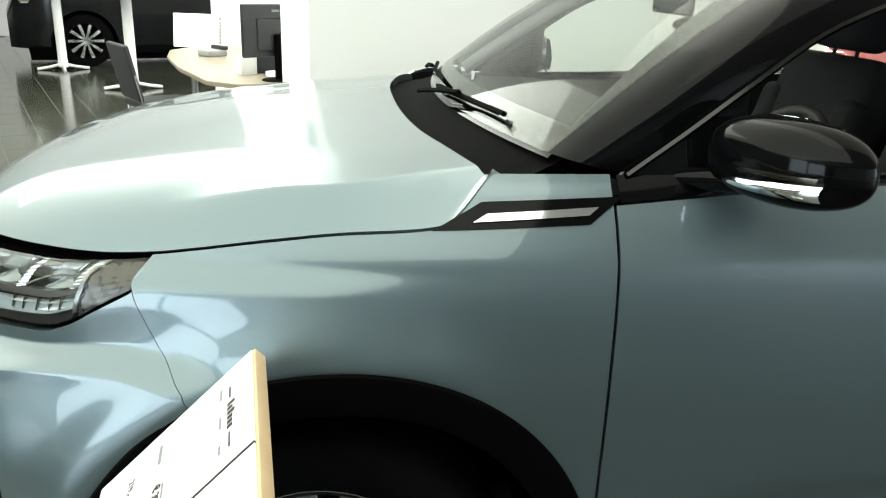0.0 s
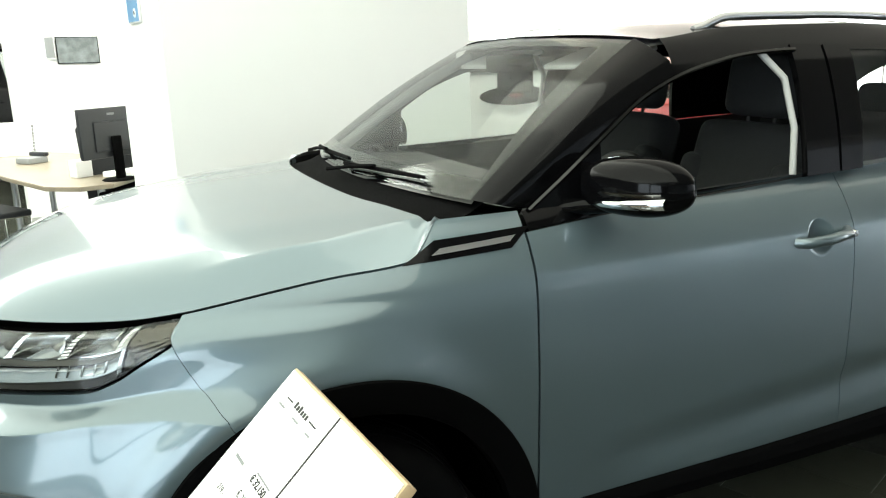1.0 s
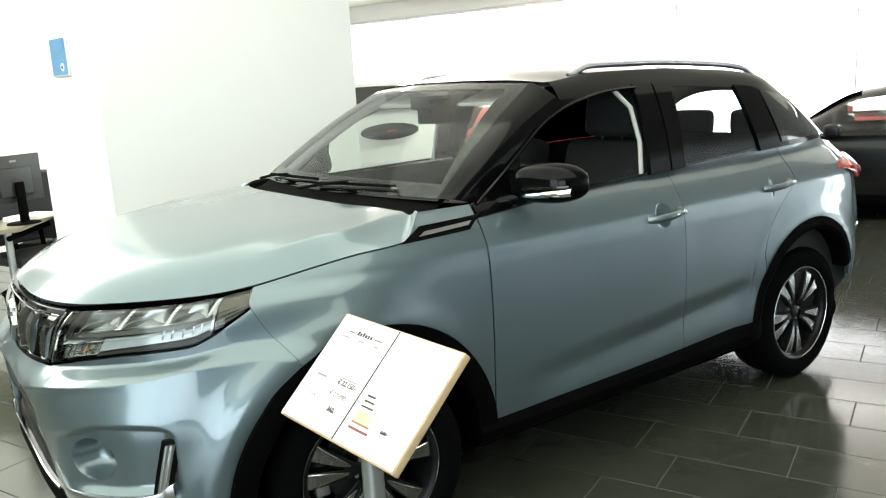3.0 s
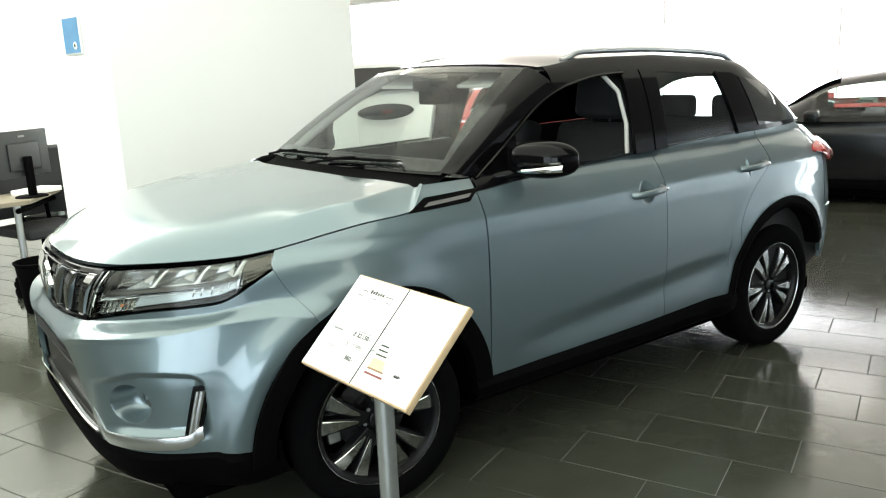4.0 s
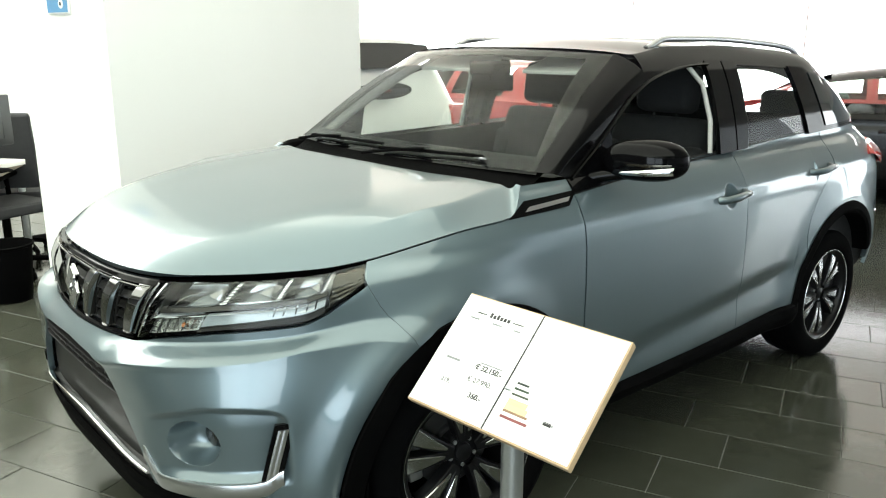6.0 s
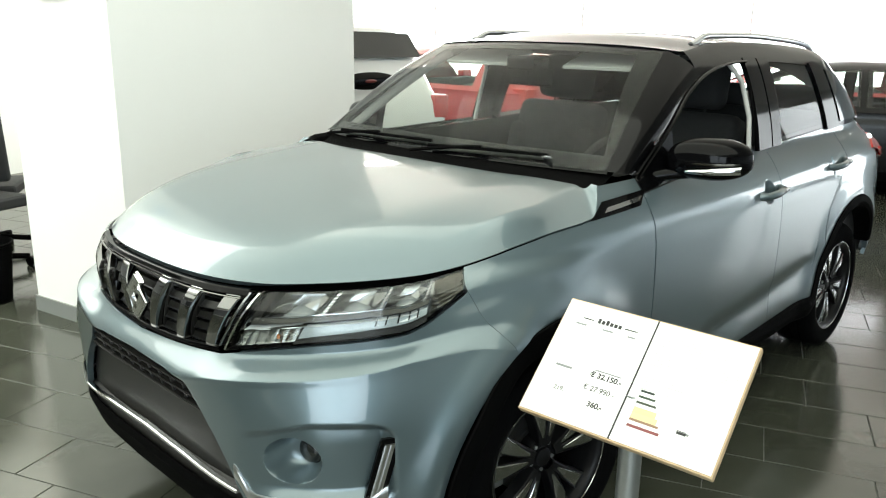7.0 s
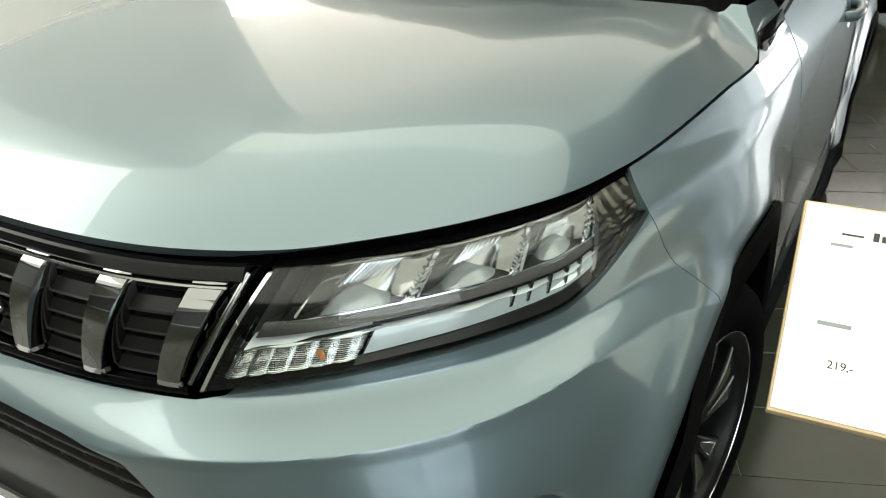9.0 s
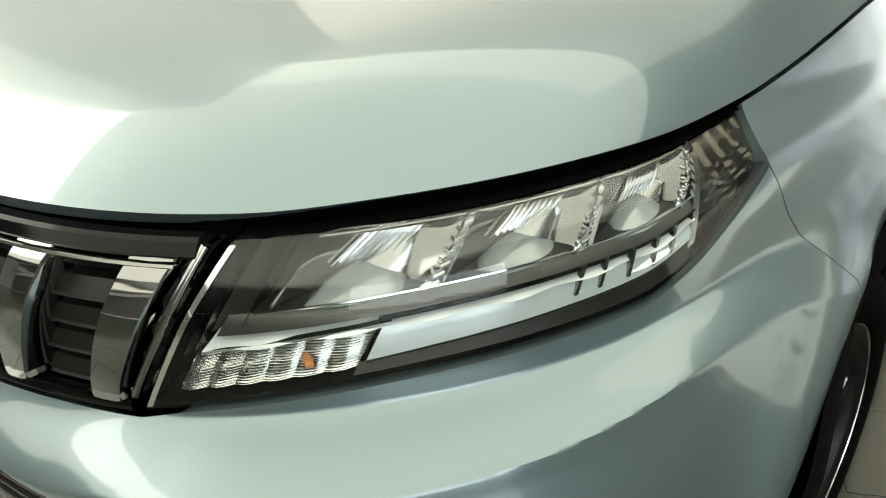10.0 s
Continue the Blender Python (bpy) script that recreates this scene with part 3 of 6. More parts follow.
def wing_fn(u, v):
    # u 0..1 from joint to door gap, v 0..1 upwards
    ql = joint_q(round(v, 5))
    q = ql + (92.4 - ql) * u
    low = max(0.345, arch(q, 0, 0.345))
    top = bonnet_edge(q) - 0.005 if q < 76.9 else 1.141
    return skin(q, low + (top - low) * v)


wing_us = [1 - (1 - s) ** 1.25 for s in steps(0, 1, 90)]
for sgn in (1, -1):
    part("front_wing", sheet(flip_y(wing_fn, sgn), wing_us, steps(0, 1, 40), 0.022, sgn < 0), M_PAINT, CAR)

# doors and rear quarters
X_D1, X_D2, X_D3 = -0.492, -1.530, -2.395
sill_top = line((-3.3, 0.46), (-2.1, 0.404), (-1.2, 0.382), (-0.48, 0.372))
belt = line((-3.2, 1.190), (-2.3, 1.176), (-1.82, 1.160), (-1.4, 1.142), (-1.0, 1.122), (-0.70, 1.108), (-0.48, 1.092))


def by_x(f):
    return lambda q: f(X0 - (q - 90) * 0.015)


def fine(a, b, n, mids, span, extra):
    """Even steps with more of them round the given places."""
    out = set(steps(a, b, n))
    for m in mids:
        out |= {min(max(min(a, b), m - span + 2 * span * i / extra), max(a, b)) for i in range(extra + 1)}
    return sorted(out)


def door_vs(xh, zh, lo, hi):
    return fine(0, 1, 36, [(zh - lo) / (hi - lo)], 0.085, 24)


dq = q_of(HANDLES[0][0] - 0.092)
front_door = lambda u, v: skin(u, by_x(sill_top)(u) + (by_x(belt)(u) - by_x(sill_top)(u)) * v)
for sgn in (1, -1):
    part("front_door", sheet(flip_y(front_door, sgn), fine(q_of(X_D1), q_of(X_D2), 50, [dq], 3.8, 26), door_vs(*HANDLES[0], 0.383, 1.137), 0.022, sgn < 0), M_PAINT, CAR)


def rear_low(q):
    s = by_x(sill_top)(q)
    return arch(q, -WB, s)


def rear_door_fn(u, v):
    q1 = q_of(X_D3 + 0.30 * (1 - smooth(0.15, 0.62, v)))
    q = q_of(X_D2 - 0.003) + (q1 - q_of(X_D2 - 0.003)) * u
    low = rear_low(q)
    return skin(q, low + (by_x(belt)(q) - low) * v)


for sgn in (1, -1):
    part("rear_door", sheet(flip_y(rear_door_fn, sgn), fine(0, 1, 44, [0.80], 0.09, 26), door_vs(*HANDLES[1], 0.56, 1.172), 0.022, sgn < 0), M_PAINT, CAR)


def quarter_fn(u, v):
    q1 = q_of(X_D3 - 0.006 + 0.30 * (1 - smooth(0.15, 0.62, v)))
    q = q1 + (Q_TAIL + 42 - q1) * u
    x = skin(q, 0.8).x
    low = max(0.46, arch(q, -WB, 0.46))
    return skin(q, low + (belt(x) - low) * v)


for sgn in (1, -1):
    part("rear_quarter", sheet(flip_y(quarter_fn, sgn), steps(0, 1, 70), steps(0, 1, 40), 0.022, sgn < 0), M_PAINT, CAR)


def tailgate_fn(u, v):
    q = Q_TAIL + 42.6 + (90 - 42.6) * u
    return skin(q, 0.72 + (1.15 - 0.72) * v)


def rear_bumper_fn(u, v):
    q = Q_TAIL + 42.6 + (90 - 42.6) * u
    return skin(q, 0.42 + (0.71 - 0.42) * v, 0.005 * smooth(0, 0.2, u))


for sgn in (1, -1):
    part("tailgate", sheet(flip_y(tailgate_fn, sgn), steps(0, 1, 24), steps(0, 1, 20), 0.02, sgn < 0), M_PAINT, CAR)
    part("rear_bumper", sheet(flip_y(rear_bumper_fn, sgn), steps(0, 1, 24), steps(0, 1, 16), 0.02, sgn < 0), M_PAINT, CAR)

# bonnet
crown = curve((-0.35, 1.172), (-0.1, 1.155), (0.2, 1.132), (0.5, 1.092), (0.7, 1.050), (0.80, 1.018), (0.86, 0.99))


def cowl_x(y):
    return -0.155 - 0.125 * (abs(y) / 0.735) ** 2.6


def bonnet_top(x, y):
    y = abs(y)
    ridge = 0.005 * math.exp(-((y - 0.47 - 0.10 * smooth(0.7, -0.3, x)) / 0.11) ** 2)
    return crown(x) - 0.035 * (y / 0.75) ** 2 + ridge - 0.002 * smooth(0.35, 0.0, y)


def bonnet_fn(u, v):
    q = abs(u)
    e = skin(q, bonnet_edge(q))
    yc = 0.737 * (q / 77.0) ** 1.15
    c = Vector((cowl_x(yc), yc, 0))
    p = Vector((e.x + (c.x - e.x) * v, e.y + (c.y - e.y) * v, 0))
    d = math.hypot(p.x - e.x, p.y - e.y)
    top = bonnet_top(p.x, p.y)
    w = smooth(40, 54, q)
    k = (1 - math.exp(-d / 0.060)) * (1 - w) + (1 - (1 - min(1.0, d / (0.085 + 0.055 * smooth(56, 68, q)))) ** 1.35) * w
    z = e.z + (max(top, e.z) - e.z) * k
    return Vector((p.x, p.y if u >= 0 else -p.y, z))


part("bonnet", sheet(bonnet_fn, [77 * math.copysign(abs(s) ** 0.9, s) for s in steps(-1, 1, 141)], [s ** 1.9 for s in steps(0, 1, 60)], 0.02, False), M_PAINT, CAR)

# dark strips behind the joints
def seam(points, width=0.03):
    pts = [Vector(p) for p in points]
    for sgn in (1, -1):
        part("panel_joint", pipe([(p.x, sgn * p.y, p.z) for p in pts], width / 2, 6), M_DARK, CAR)


seam([skin(q, bonnet_edge(q) - 0.003, -0.026) for q in steps(0, 70.5, 50)])
seam([skin(93.0, z, -0.024) for z in steps(0.36, 1.10, 20)])
seam([skin(q_of(X_D2 - 0.003), z, -0.024) for z in steps(0.42, 1.16, 20)])
seam([skin(44.9 + 4.6 * (0.942 - z) / 0.29, z, -0.024) for z in steps(0.66, 0.94, 12)])

# ---- grille ----
def grille_back(u, v):
    q1 = lamp_inner(0.784 + 0.174 * v) - 0.2
    q = q1 * u
    lo, hi = grille_low(abs(q)), bonnet_edge(abs(q)) - 0.012
    p = skin(abs(q), lo + (hi - lo) * v, -0.045)
    return Vector((p.x, p.y if q >= 0 else -p.y, p.z))


GRILLE = part("grille", sheet(grille_back, steps(-1, 1, 41), steps(0, 1, 12), 0, True), M_DARK, CAR, "black slatted radiator grille with chrome bars")
for k in range(5):
    f0 = 0.06 + 0.180 * k

    def slat(u, v, f0=f0):
        a = [(-0.040, 0.0), (-0.011, 0.0), (-0.008, 0.012), (-0.011, 0.022), (-0.016, 0.115), (-0.040, 0.130)][int(round(v))]
        fz = f0 + a[1] * 1.0
        q1 = lamp_inner(0.784 + 0.174 * fz) - 0.6
        q = q1 * u
        lo, hi = grille_low(abs(q)), grille_top(abs(q))
        p = skin(abs(q), lo + (hi - lo) * fz, a[0] - 0.006)
        return Vector((p.x, p.y if q >= 0 else -p.y, p.z))
    part("slat", sheet(slat, steps(-1, 1, 41), [0, 1, 2, 3, 4, 5], 0, True, 20), M_SLAT, GRILLE)


def strip_on_skin(name, path, width, proud, material, parent, label="", nseg=40, back=0.01):
    """A rounded moulding along a line of (q, z) on the skin; path(t) gives q, z, and width is up the skin."""
    prof = ((-0.5, -back), (-0.5, 0.4 * proud), (-0.32, proud), (0.32, proud), (0.5, 0.4 * proud), (0.5, -back))

    def fn(u, v):
        q, z = path(u)
        a = prof[int(round(v))]
        p = skin(abs(q), z + a[0] * width, a[1])
        return Vector((p.x, p.y if q >= 0 else -p.y, p.z))
    return part(name, sheet(fn, steps(0, 1, nseg), [0, 1, 2, 3, 4, 5], 0, True, 25), material, parent, label)


strip_on_skin("top_moulding", lambda t: (-19.2 + 38.4 * t, bonnet_edge(abs(-19.2 + 38.4 * t)) - 0.021), 0.016, 0.004, M_BLACK, GRILLE, "gloss black upper moulding")
for s in (1, -1):
    part("side_moulding", pipe([(p.x, s * p.y, p.z) for p in (skin(lamp_inner(z) - 0.75, z, -0.002) for z in steps(0.800, 0.950, 12))], 0.0045, 8), M_GREYCHROME, GRILLE, "slim chrome edge beside the headlight")
strip_on_skin("grille_brow", lambda t: (-18.4 + 36.8 * t, bonnet_edge(abs(-18.4 + 36.8 * t)) - 0.033), 0.004, 0.006, M_GREYCHROME, GRILLE)
strip_on_skin("lower_moulding", lambda t: (-15.5 + 31 * t, grille_low(abs(-15.5 + 31 * t)) + 0.006), 0.011, 0.002, M_BLACK, GRILLE)


def bar(qb, qt, sgn):
    """An upright chrome bar, leaning out and broader towards its top, where it folds back."""
    def fn(u, v):
        zb, zt = grille_low(qb) + 0.017, grille_top(qt) - 0.014
        half = 1.02 + 0.40 * u
        prof = ((-half, -0.034), (-half, 0.004), (-half * 0.93, 0.0065), (-half * 0.2, 0.0075), (half * 0.42, 0.0065), (half * 0.50, 0.003), (half * 0.85, -0.022), (half * 0.90, -0.034))[int(round(v))]
        tip = -0.006 * smooth(0.88, 1.0, u) + 0.004 * math.sin(math.pi * min(1, u * 1.2))
        p = skin(qb + (qt - qb) * u ** 1.15 + prof[0], zb + (zt - zb) * u, prof[1] + tip)
        return Vector((p.x, sgn * p.y, p.z))
    part("chrome_bar", sheet(fn, steps(0, 0.78, 14) + steps(0.81, 1, 9), [0, 1, 2, 3, 4, 5, 6, 7], 0.004, sgn < 0, 22), M_BAR, GRILLE, "bright chrome bar")


for qb, qt in ((3.1, 5.7), (9.3, 12.0), (14.7, 17.8)):
    bar(qb, qt, 1)
    bar(qb, qt, -1)
# a plain lozenge of two chrome chevrons stands for the badge
def badge():
    bm = bmesh.new()
    for s in (1, -1):
        pts = [(-0.064 * s, 0.006 * s), (-0.008 * s, 0.070 * s), (0.034 * s, 0.046 * s), (-0.014 * s, -0.004 * s), (0.022 * s, -0.024 * s), (0.000, -0.044 * s)]
        vs_ = [bm.verts.new((0, y, z)) for y, z in pts]
        f = bm.faces.new(vs_)
        r = bmesh.ops.extrude_face_region(bm, geom=[f])
        up = [v for v in r["geom"] if isinstance(v, bmesh.types.BMVert)]
        bmesh.ops.translate(bm, vec=(0.014, 0, 0), verts=up)
    bmesh.ops.bevel(bm, geom=[e for e in bm.edges if all(v.co.x > 0.01 for v in e.verts)], offset=0.005, segments=2, affect='EDGES')
    return bm


bd = part("badge", badge(), M_CHROME, GRILLE, "plain chrome lozenge badge")
bd.matrix_local = pose(0.868, -0.004, 0.858, 0, -4, 0)

# ---- lower intake ----
def intake_fn(u, v):
    zt, zb = 0.712, 0.335
    z = zb + (zt - zb) * v
    q1 = float(np.interp(z, (0.335, 0.425, 0.500, 0.570, 0.650, 0.697, 0.712), (22.0, 20.6, 19.0, 17.0, 14.0, 12.2, 11.0)))
    q = q1 * u
    hi = line((0, 0.716), (8, 0.712), (12, 0.700), (30, 0.700))(abs(q))
    p = skin(abs(q), min(z, hi), -0.030 if z > 0.43 else -0.012)
    return Vector((p.x, p.y if q >= 0 else -p.y, p.z))


INTAKE = part("lower_intake", sheet(intake_fn, steps(-1, 1, 41), steps(0, 1, 30), 0, True), M_GREYTRIM, CAR, "matt black lower air intake")
for z in (0.630, 0.658, 0.686):
    lim = float(np.interp(z, (0.57, 0.65, 0.70), (16.4, 13.4, 11.9)))
    strip_on_skin("intake_rib", lambda t, z=z, lim=lim: (-lim + 2 * lim * t, z), 0.008, -0.006, M_GREYTRIM, INTAKE, back=0.03)
for q in (-10.8, -8.1, -5.4, -2.7, 0.01, 2.7, 5.4, 8.1, 10.8):
    a = skin(abs(q), 0.628, -0.014)
    b = skin(abs(q), 0.688, -0.016)
    s = 1 if q > 0 else -1
    part("intake_post", pipe([(a.x, s * a.y, a.z), (b.x, s * b.y, b.z)], 0.006, 6), M_GREYTRIM, INTAKE)
# chrome blade under the intake that runs on below the fog pockets
blade_z = line((0, 0.470), (10, 0.462), (19.6, 0.440), (22, 0.420), (33, 0.424), (36.5, 0.436))
strip_on_skin("chrome_blade", lambda t: (-19.5 + 39 * t, blade_z(abs(-19.5 + 39 * t)) - 0.008), 0.011, 0.006, M_CHROME, CAR, "thin chrome blade under the intake", 60)
for s in (1, -1):
    strip_on_skin("silver_skid_trim", lambda t, s=s: (s * (19.4 + 16.8 * t), blade_z(19.4 + 16.8 * t) + 0.003 + 0.050 * smooth(0.14, 0.0, t) + 0.022 * smooth(0.88, 1.0, t)), 0.044, 0.005, M_SATIN, CAR, "satin silver trim under the fog lamp", 50)
    # upright running lamp at the corner

    def drl(u, v, s=s, w=1.0, out=0.0):
        q = 34.5 + 2.1 * u + (v - 0.5) * 1.7 * w
        p = skin(q, 0.425 + 0.190 * u, out - 0.004)
        return Vector((p.x, s * p.y, p.z))
    bez = part("running_lamp", sheet(lambda u, v: drl(u, v, w=1.22), steps(0, 1, 16), steps(0, 1, 6), 0.01, s > 0), M_BLACK, CAR, "upright daytime running lamp")
    part("light_guide", sheet(lambda u, v: drl(0.08 + 0.84 * u, v, w=0.62, out=0.004 + 0.0018 * abs(math.sin(v * 6.3))), steps(0, 1, 16), steps(0, 1, 18), 0.008, s > 0), M_SATIN, bez, "bright silver lamp insert")
    # fog lamp in its dish
    c = skin(26.6, 0.548, -0.098)
    n = Vector((0.97, 0.10 * s, 0))
    fl = part("fog_lamp", lathe([(0.0, 0.012), (0.02, 0.011), (0.034, 0.004), (0.038, -0.004), (0.046, -0.006), (0.046, -0.02)], 32), M_CARGLASS, CAR, "round fog lamp with a dark lens")
    fl.matrix_local = Matrix.Translation((c.x, s * c.y, c.z)) @ Matrix.Rotation(math.atan2(n.y, n.x) - math.pi / 2, 4, 'Z')


# lower lip and sills
def lip_fn(u, v):
    q = -45 + 90 * u
    a = abs(q)
    prof = ((0.40, -0.004), (0.37, 0.006), (0.30, 0.004), (0.25, -0.010), (0.215, -0.05), (0.20, -0.14))[int(round(v))]
    z = prof[0] - (0.02 if a > 38 else 0) * (prof[0] > 0.35)
    p = skin(a, z, prof[1])
    return Vector((p.x, p.y if q >= 0 else -p.y, p.z))


part("lower_lip", sheet(lip_fn, steps(0, 1, 91), [0, 1, 2, 3, 4, 5], 0, False, 25), M_TRIM, CAR, "matt black lower lip")
for sgn in (1, -1):
    def sill_fn(u, v, sgn=sgn):
        x = -0.415 + (-2.085 + 0.415) * u
        prof = ((sill_top(x) + 0.002, 0.002), (sill_top(x) - 0.012, 0.014), (0.345, 0.022), (0.305, 0.016), (0.280, -0.015), (0.250, -0.16))[int(round(v))]
        return Vector((x, sgn * (side_y(x, max(0.3, prof[0])) + prof[1]), prof[0]))
    part("sill_cladding", sheet(sill_fn, steps(0, 1, 50), [0, 1, 2, 3, 4, 5], 0, sgn < 0, 25), M_TRIM, CAR, "matt black sill cladding")
    for xc in (0.0, -WB):
        def arch_fn(u, v, xc=xc, sgn=sgn):
            b = radians(-3 + (186 if xc == 0 else 158) * u)
            k = 1.0 if xc == 0 else 0.72
            prof = ((ARCH_R + 0.004, 0.001), (ARCH_R + 0.001, 0.008), (ARCH_R - 0.05 * k, 0.012), (ARCH_R - 0.075 * k, 0.004), (ARCH_R - 0.080 * k, -0.04), (ARCH_R - 0.075 * k, -0.16))[int(round(v))]
            reach = math.cos(b) / 1.13 if xc < 0 and math.cos(b) < 0 else math.cos(b)
            x, z = xc + prof[0] * reach, WHEEL_R + prof[0] * math.sin(b)
            xs = xc + ARCH_R * reach
            return Vector((x, sgn * (side_y(xs, max(0.30, WHEEL_R + ARCH_R * math.sin(b))) + prof[1]), z))
        part("arch_cladding", sheet(arch_fn, steps(0, 1, 60), [0, 1, 2, 3, 4, 5], 0, sgn < 0, 25), M_TRIM, CAR, "matt black wheel arch cladding")

        # liner and inner wall carry the arch's shade in their near-black colour
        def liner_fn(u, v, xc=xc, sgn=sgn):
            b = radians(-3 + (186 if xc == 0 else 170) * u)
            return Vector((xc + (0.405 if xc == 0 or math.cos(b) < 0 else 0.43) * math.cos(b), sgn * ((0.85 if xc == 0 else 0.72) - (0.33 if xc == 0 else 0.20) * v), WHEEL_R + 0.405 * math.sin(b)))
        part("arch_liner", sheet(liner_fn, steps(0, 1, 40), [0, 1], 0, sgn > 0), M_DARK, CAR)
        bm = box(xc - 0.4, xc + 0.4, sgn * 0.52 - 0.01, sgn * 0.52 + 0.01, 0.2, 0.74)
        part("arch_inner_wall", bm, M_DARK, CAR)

# underbody, near-black with the shade below the car in its colour
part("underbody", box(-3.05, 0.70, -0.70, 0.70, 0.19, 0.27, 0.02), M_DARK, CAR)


# ---- wheels ----
def spoke_mesh(half_w0, half_w1, r0, r1, turn, depth, thick, skew=0.0):
    """A tapered spoke from hub to rim, in the wheel's plane, its outer face at the depth."""
    verts, faces = [], []
    n = 7
    for i in range(n):
        t = i / (n - 1)
        r = r0 + (r1 - r0) * t
        w = half_w0 + (half_w1 - half_w0) * t
        d = depth + 0.018 * math.sin(math.pi * t) * 0.4
        ang = turn + skew * t
        c, s = math.cos(ang), math.sin(ang)
        for x, y in ((-w, d - thick), (-w, d - 0.003), (-w + 0.003, d), (w - 0.003, d), (w, d - 0.003), (w, d - thick)):
            verts.append((r * c - x * s, y, r * s + x * c))
    m = 6
    for i in range(n - 1):
        for k in range(m):
            l = (k + 1) % m
            faces.append((i * m + k, (i + 1) * m + k, (i + 1) * m + l, i * m + l))
    return sharpen(mesh_from("spoke", verts, faces), 25)


TYRE = lathe([(0.234, -0.095), (0.240, -0.104), (0.262, -0.111), (0.300, -0.108), (0.322, -0.098), (0.332, -0.080), (0.334, -0.05), (0.328, -0.048), (0.328, -0.042),
              (0.334, -0.040), (0.334, -0.004), (0.327, -0.003), (0.327, 0.003), (0.334, 0.004), (0.334, 0.040), (0.328, 0.042), (0.328, 0.048), (0.334, 0.05),
              (0.332, 0.080), (0.322, 0.098), (0.300, 0.108), (0.262, 0.111), (0.240, 0.104), (0.234, 0.095)], 96)
RIM = lathe([(0.229, -0.09), (0.212, -0.08), (0.207, 0.06), (0.215, 0.088), (0.223, 0.098), (0.234, 0.102), (0.239, 0.098), (0.236, 0.085)], 80)
RIM_EDGE = lathe([(0.2325, 0.1015), (0.2335, 0.1035), (0.2355, 0.1035), (0.2370, 0.1005)], 80)
DISC = lathe([(0.0, 0.012), (0.075, 0.012), (0.08, 0.0), (0.138, 0.0), (0.138, -0.012), (0.08, -0.012)], 48)
CAP = lathe([(0.0, 0.074), (0.022, 0.073), (0.029, 0.069), (0.031, 0.060), (0.055, 0.056), (0.062, 0.045), (0.062, 0.0)], 40)
# flat black disc that stands for the shade behind the spokes
SHADE_DISC = lathe([(0.0, -0.06), (0.205, -0.06)], 40)
SPOKES = []
for k in range(5):
    a = radians(90 + 72 * k)
    for s in (1, -1):
        SPOKES.append((spoke_mesh(0.0065, 0.030, 0.075, 0.233, a + s * radians(10.0), 0.078, 0.012, s * radians(3.6)), M_ALLOY, "machined_face"))
        SPOKES.append((spoke_mesh(0.012, 0.031, 0.045, 0.230, a + s * radians(10.0), 0.0745, 0.045, s * radians(3.6)), M_RIMBLACK, "spoke"))


def wheel(x, y, turn, steer=0.0):
    w = part("wheel", TYRE.copy(), M_RUBBER, CAR, "alloy wheel with five twin spokes and a low black tyre")
    w.matrix_local = Matrix.Translation((x, y, WHEEL_R)) @ Matrix.Rotation((math.pi if y < 0 else 0) + steer, 4, 'Z') @ Matrix.Rotation(turn, 4, 'Y')
    part("rim", RIM, M_RIMBLACK, w, "black rim with a thin silver edge")
    part("rim_edge", RIM_EDGE, M_ALLOY, w)
    part("spoke_shade_disc", SHADE_DISC, M_DARK, w)
    part("brake_disc", DISC, M_DISC, w, "bare steel brake disc")
    turned = w.matrix_local.to_3x3().inverted() @ Vector((0.155, 0, -0.015))
    caliper = part("brake_caliper", box(-0.026, 0.026, -0.022, 0.026, -0.058, 0.058, 0.012, seg=3), M_CALIPER, w, "dull silver brake caliper")
    caliper.matrix_local = Matrix.Translation((turned.x, 0.004, turned.z)) @ Matrix.Rotation(math.atan2(turned.x, turned.z) - math.pi / 2, 4, 'Y')
    for me, m, nm in SPOKES:
        part(nm, me, m, w)
    part("hub_cap", CAP, M_RIMBLACK, w, "round black hub cap")
    for k in range(5):
        b = radians(54 + 72 * k)
        p = Vector((0.046 * math.cos(b), 0, 0.046 * math.sin(b)))
        part("wheel_nut", tube((p.x, 0.045, p.z), (p.x, 0.062, p.z), 0.008, 0.007, 6), M_STEEL, w)
    return w


for x, half in ((0.0, 0.752), (-WB, 0.712)):
    for y in (half, -half):
        wheel(x, y, radians(1 if x == 0 else 31), radians(-9 if x == 0 else 0))

# ---- cabin ----
sidefall = curve((1.10, 0.800), (1.15, 0.790), (1.25, 0.768), (1.40, 0.718), (1.50, 0.670), (1.56, 0.625))


# how far the cabin's plan takes to round off towards the tail at a height
tail_run = line((1.10, 1.02), (1.21, 0.94), (1.34, 0.74), (1.46, 0.48), (1.56, 0.38))


def cab_y(x, z):
    t = max(0.0, min(0.97, (-2.2 - x) / tail_run(z)))
    return sidefall(z) * (1 - t ** 3.0) ** (1 / 3.0) - 0.035 * smooth(-0.9, -0.5, x) * smooth(1.5, 1.1, z)


roof_c = curve((-2.96, 1.455), (-2.85, 1.505), (-2.6, 1.558), (-2.0, 1.606), (-1.5, 1.618), (-1.2, 1.606), (-0.885, 1.564))
roof_e = curve((-3.05, 1.225), (-2.84, 1.345), (-2.54, 1.462), (-2.3, 1.527), (-2.1, 1.552), (-1.6, 1.572), (-1.3, 1.570), (-1.0, 1.540))


def edge_y(x):
    return cab_y(x, roof_e(x)) - 0.012


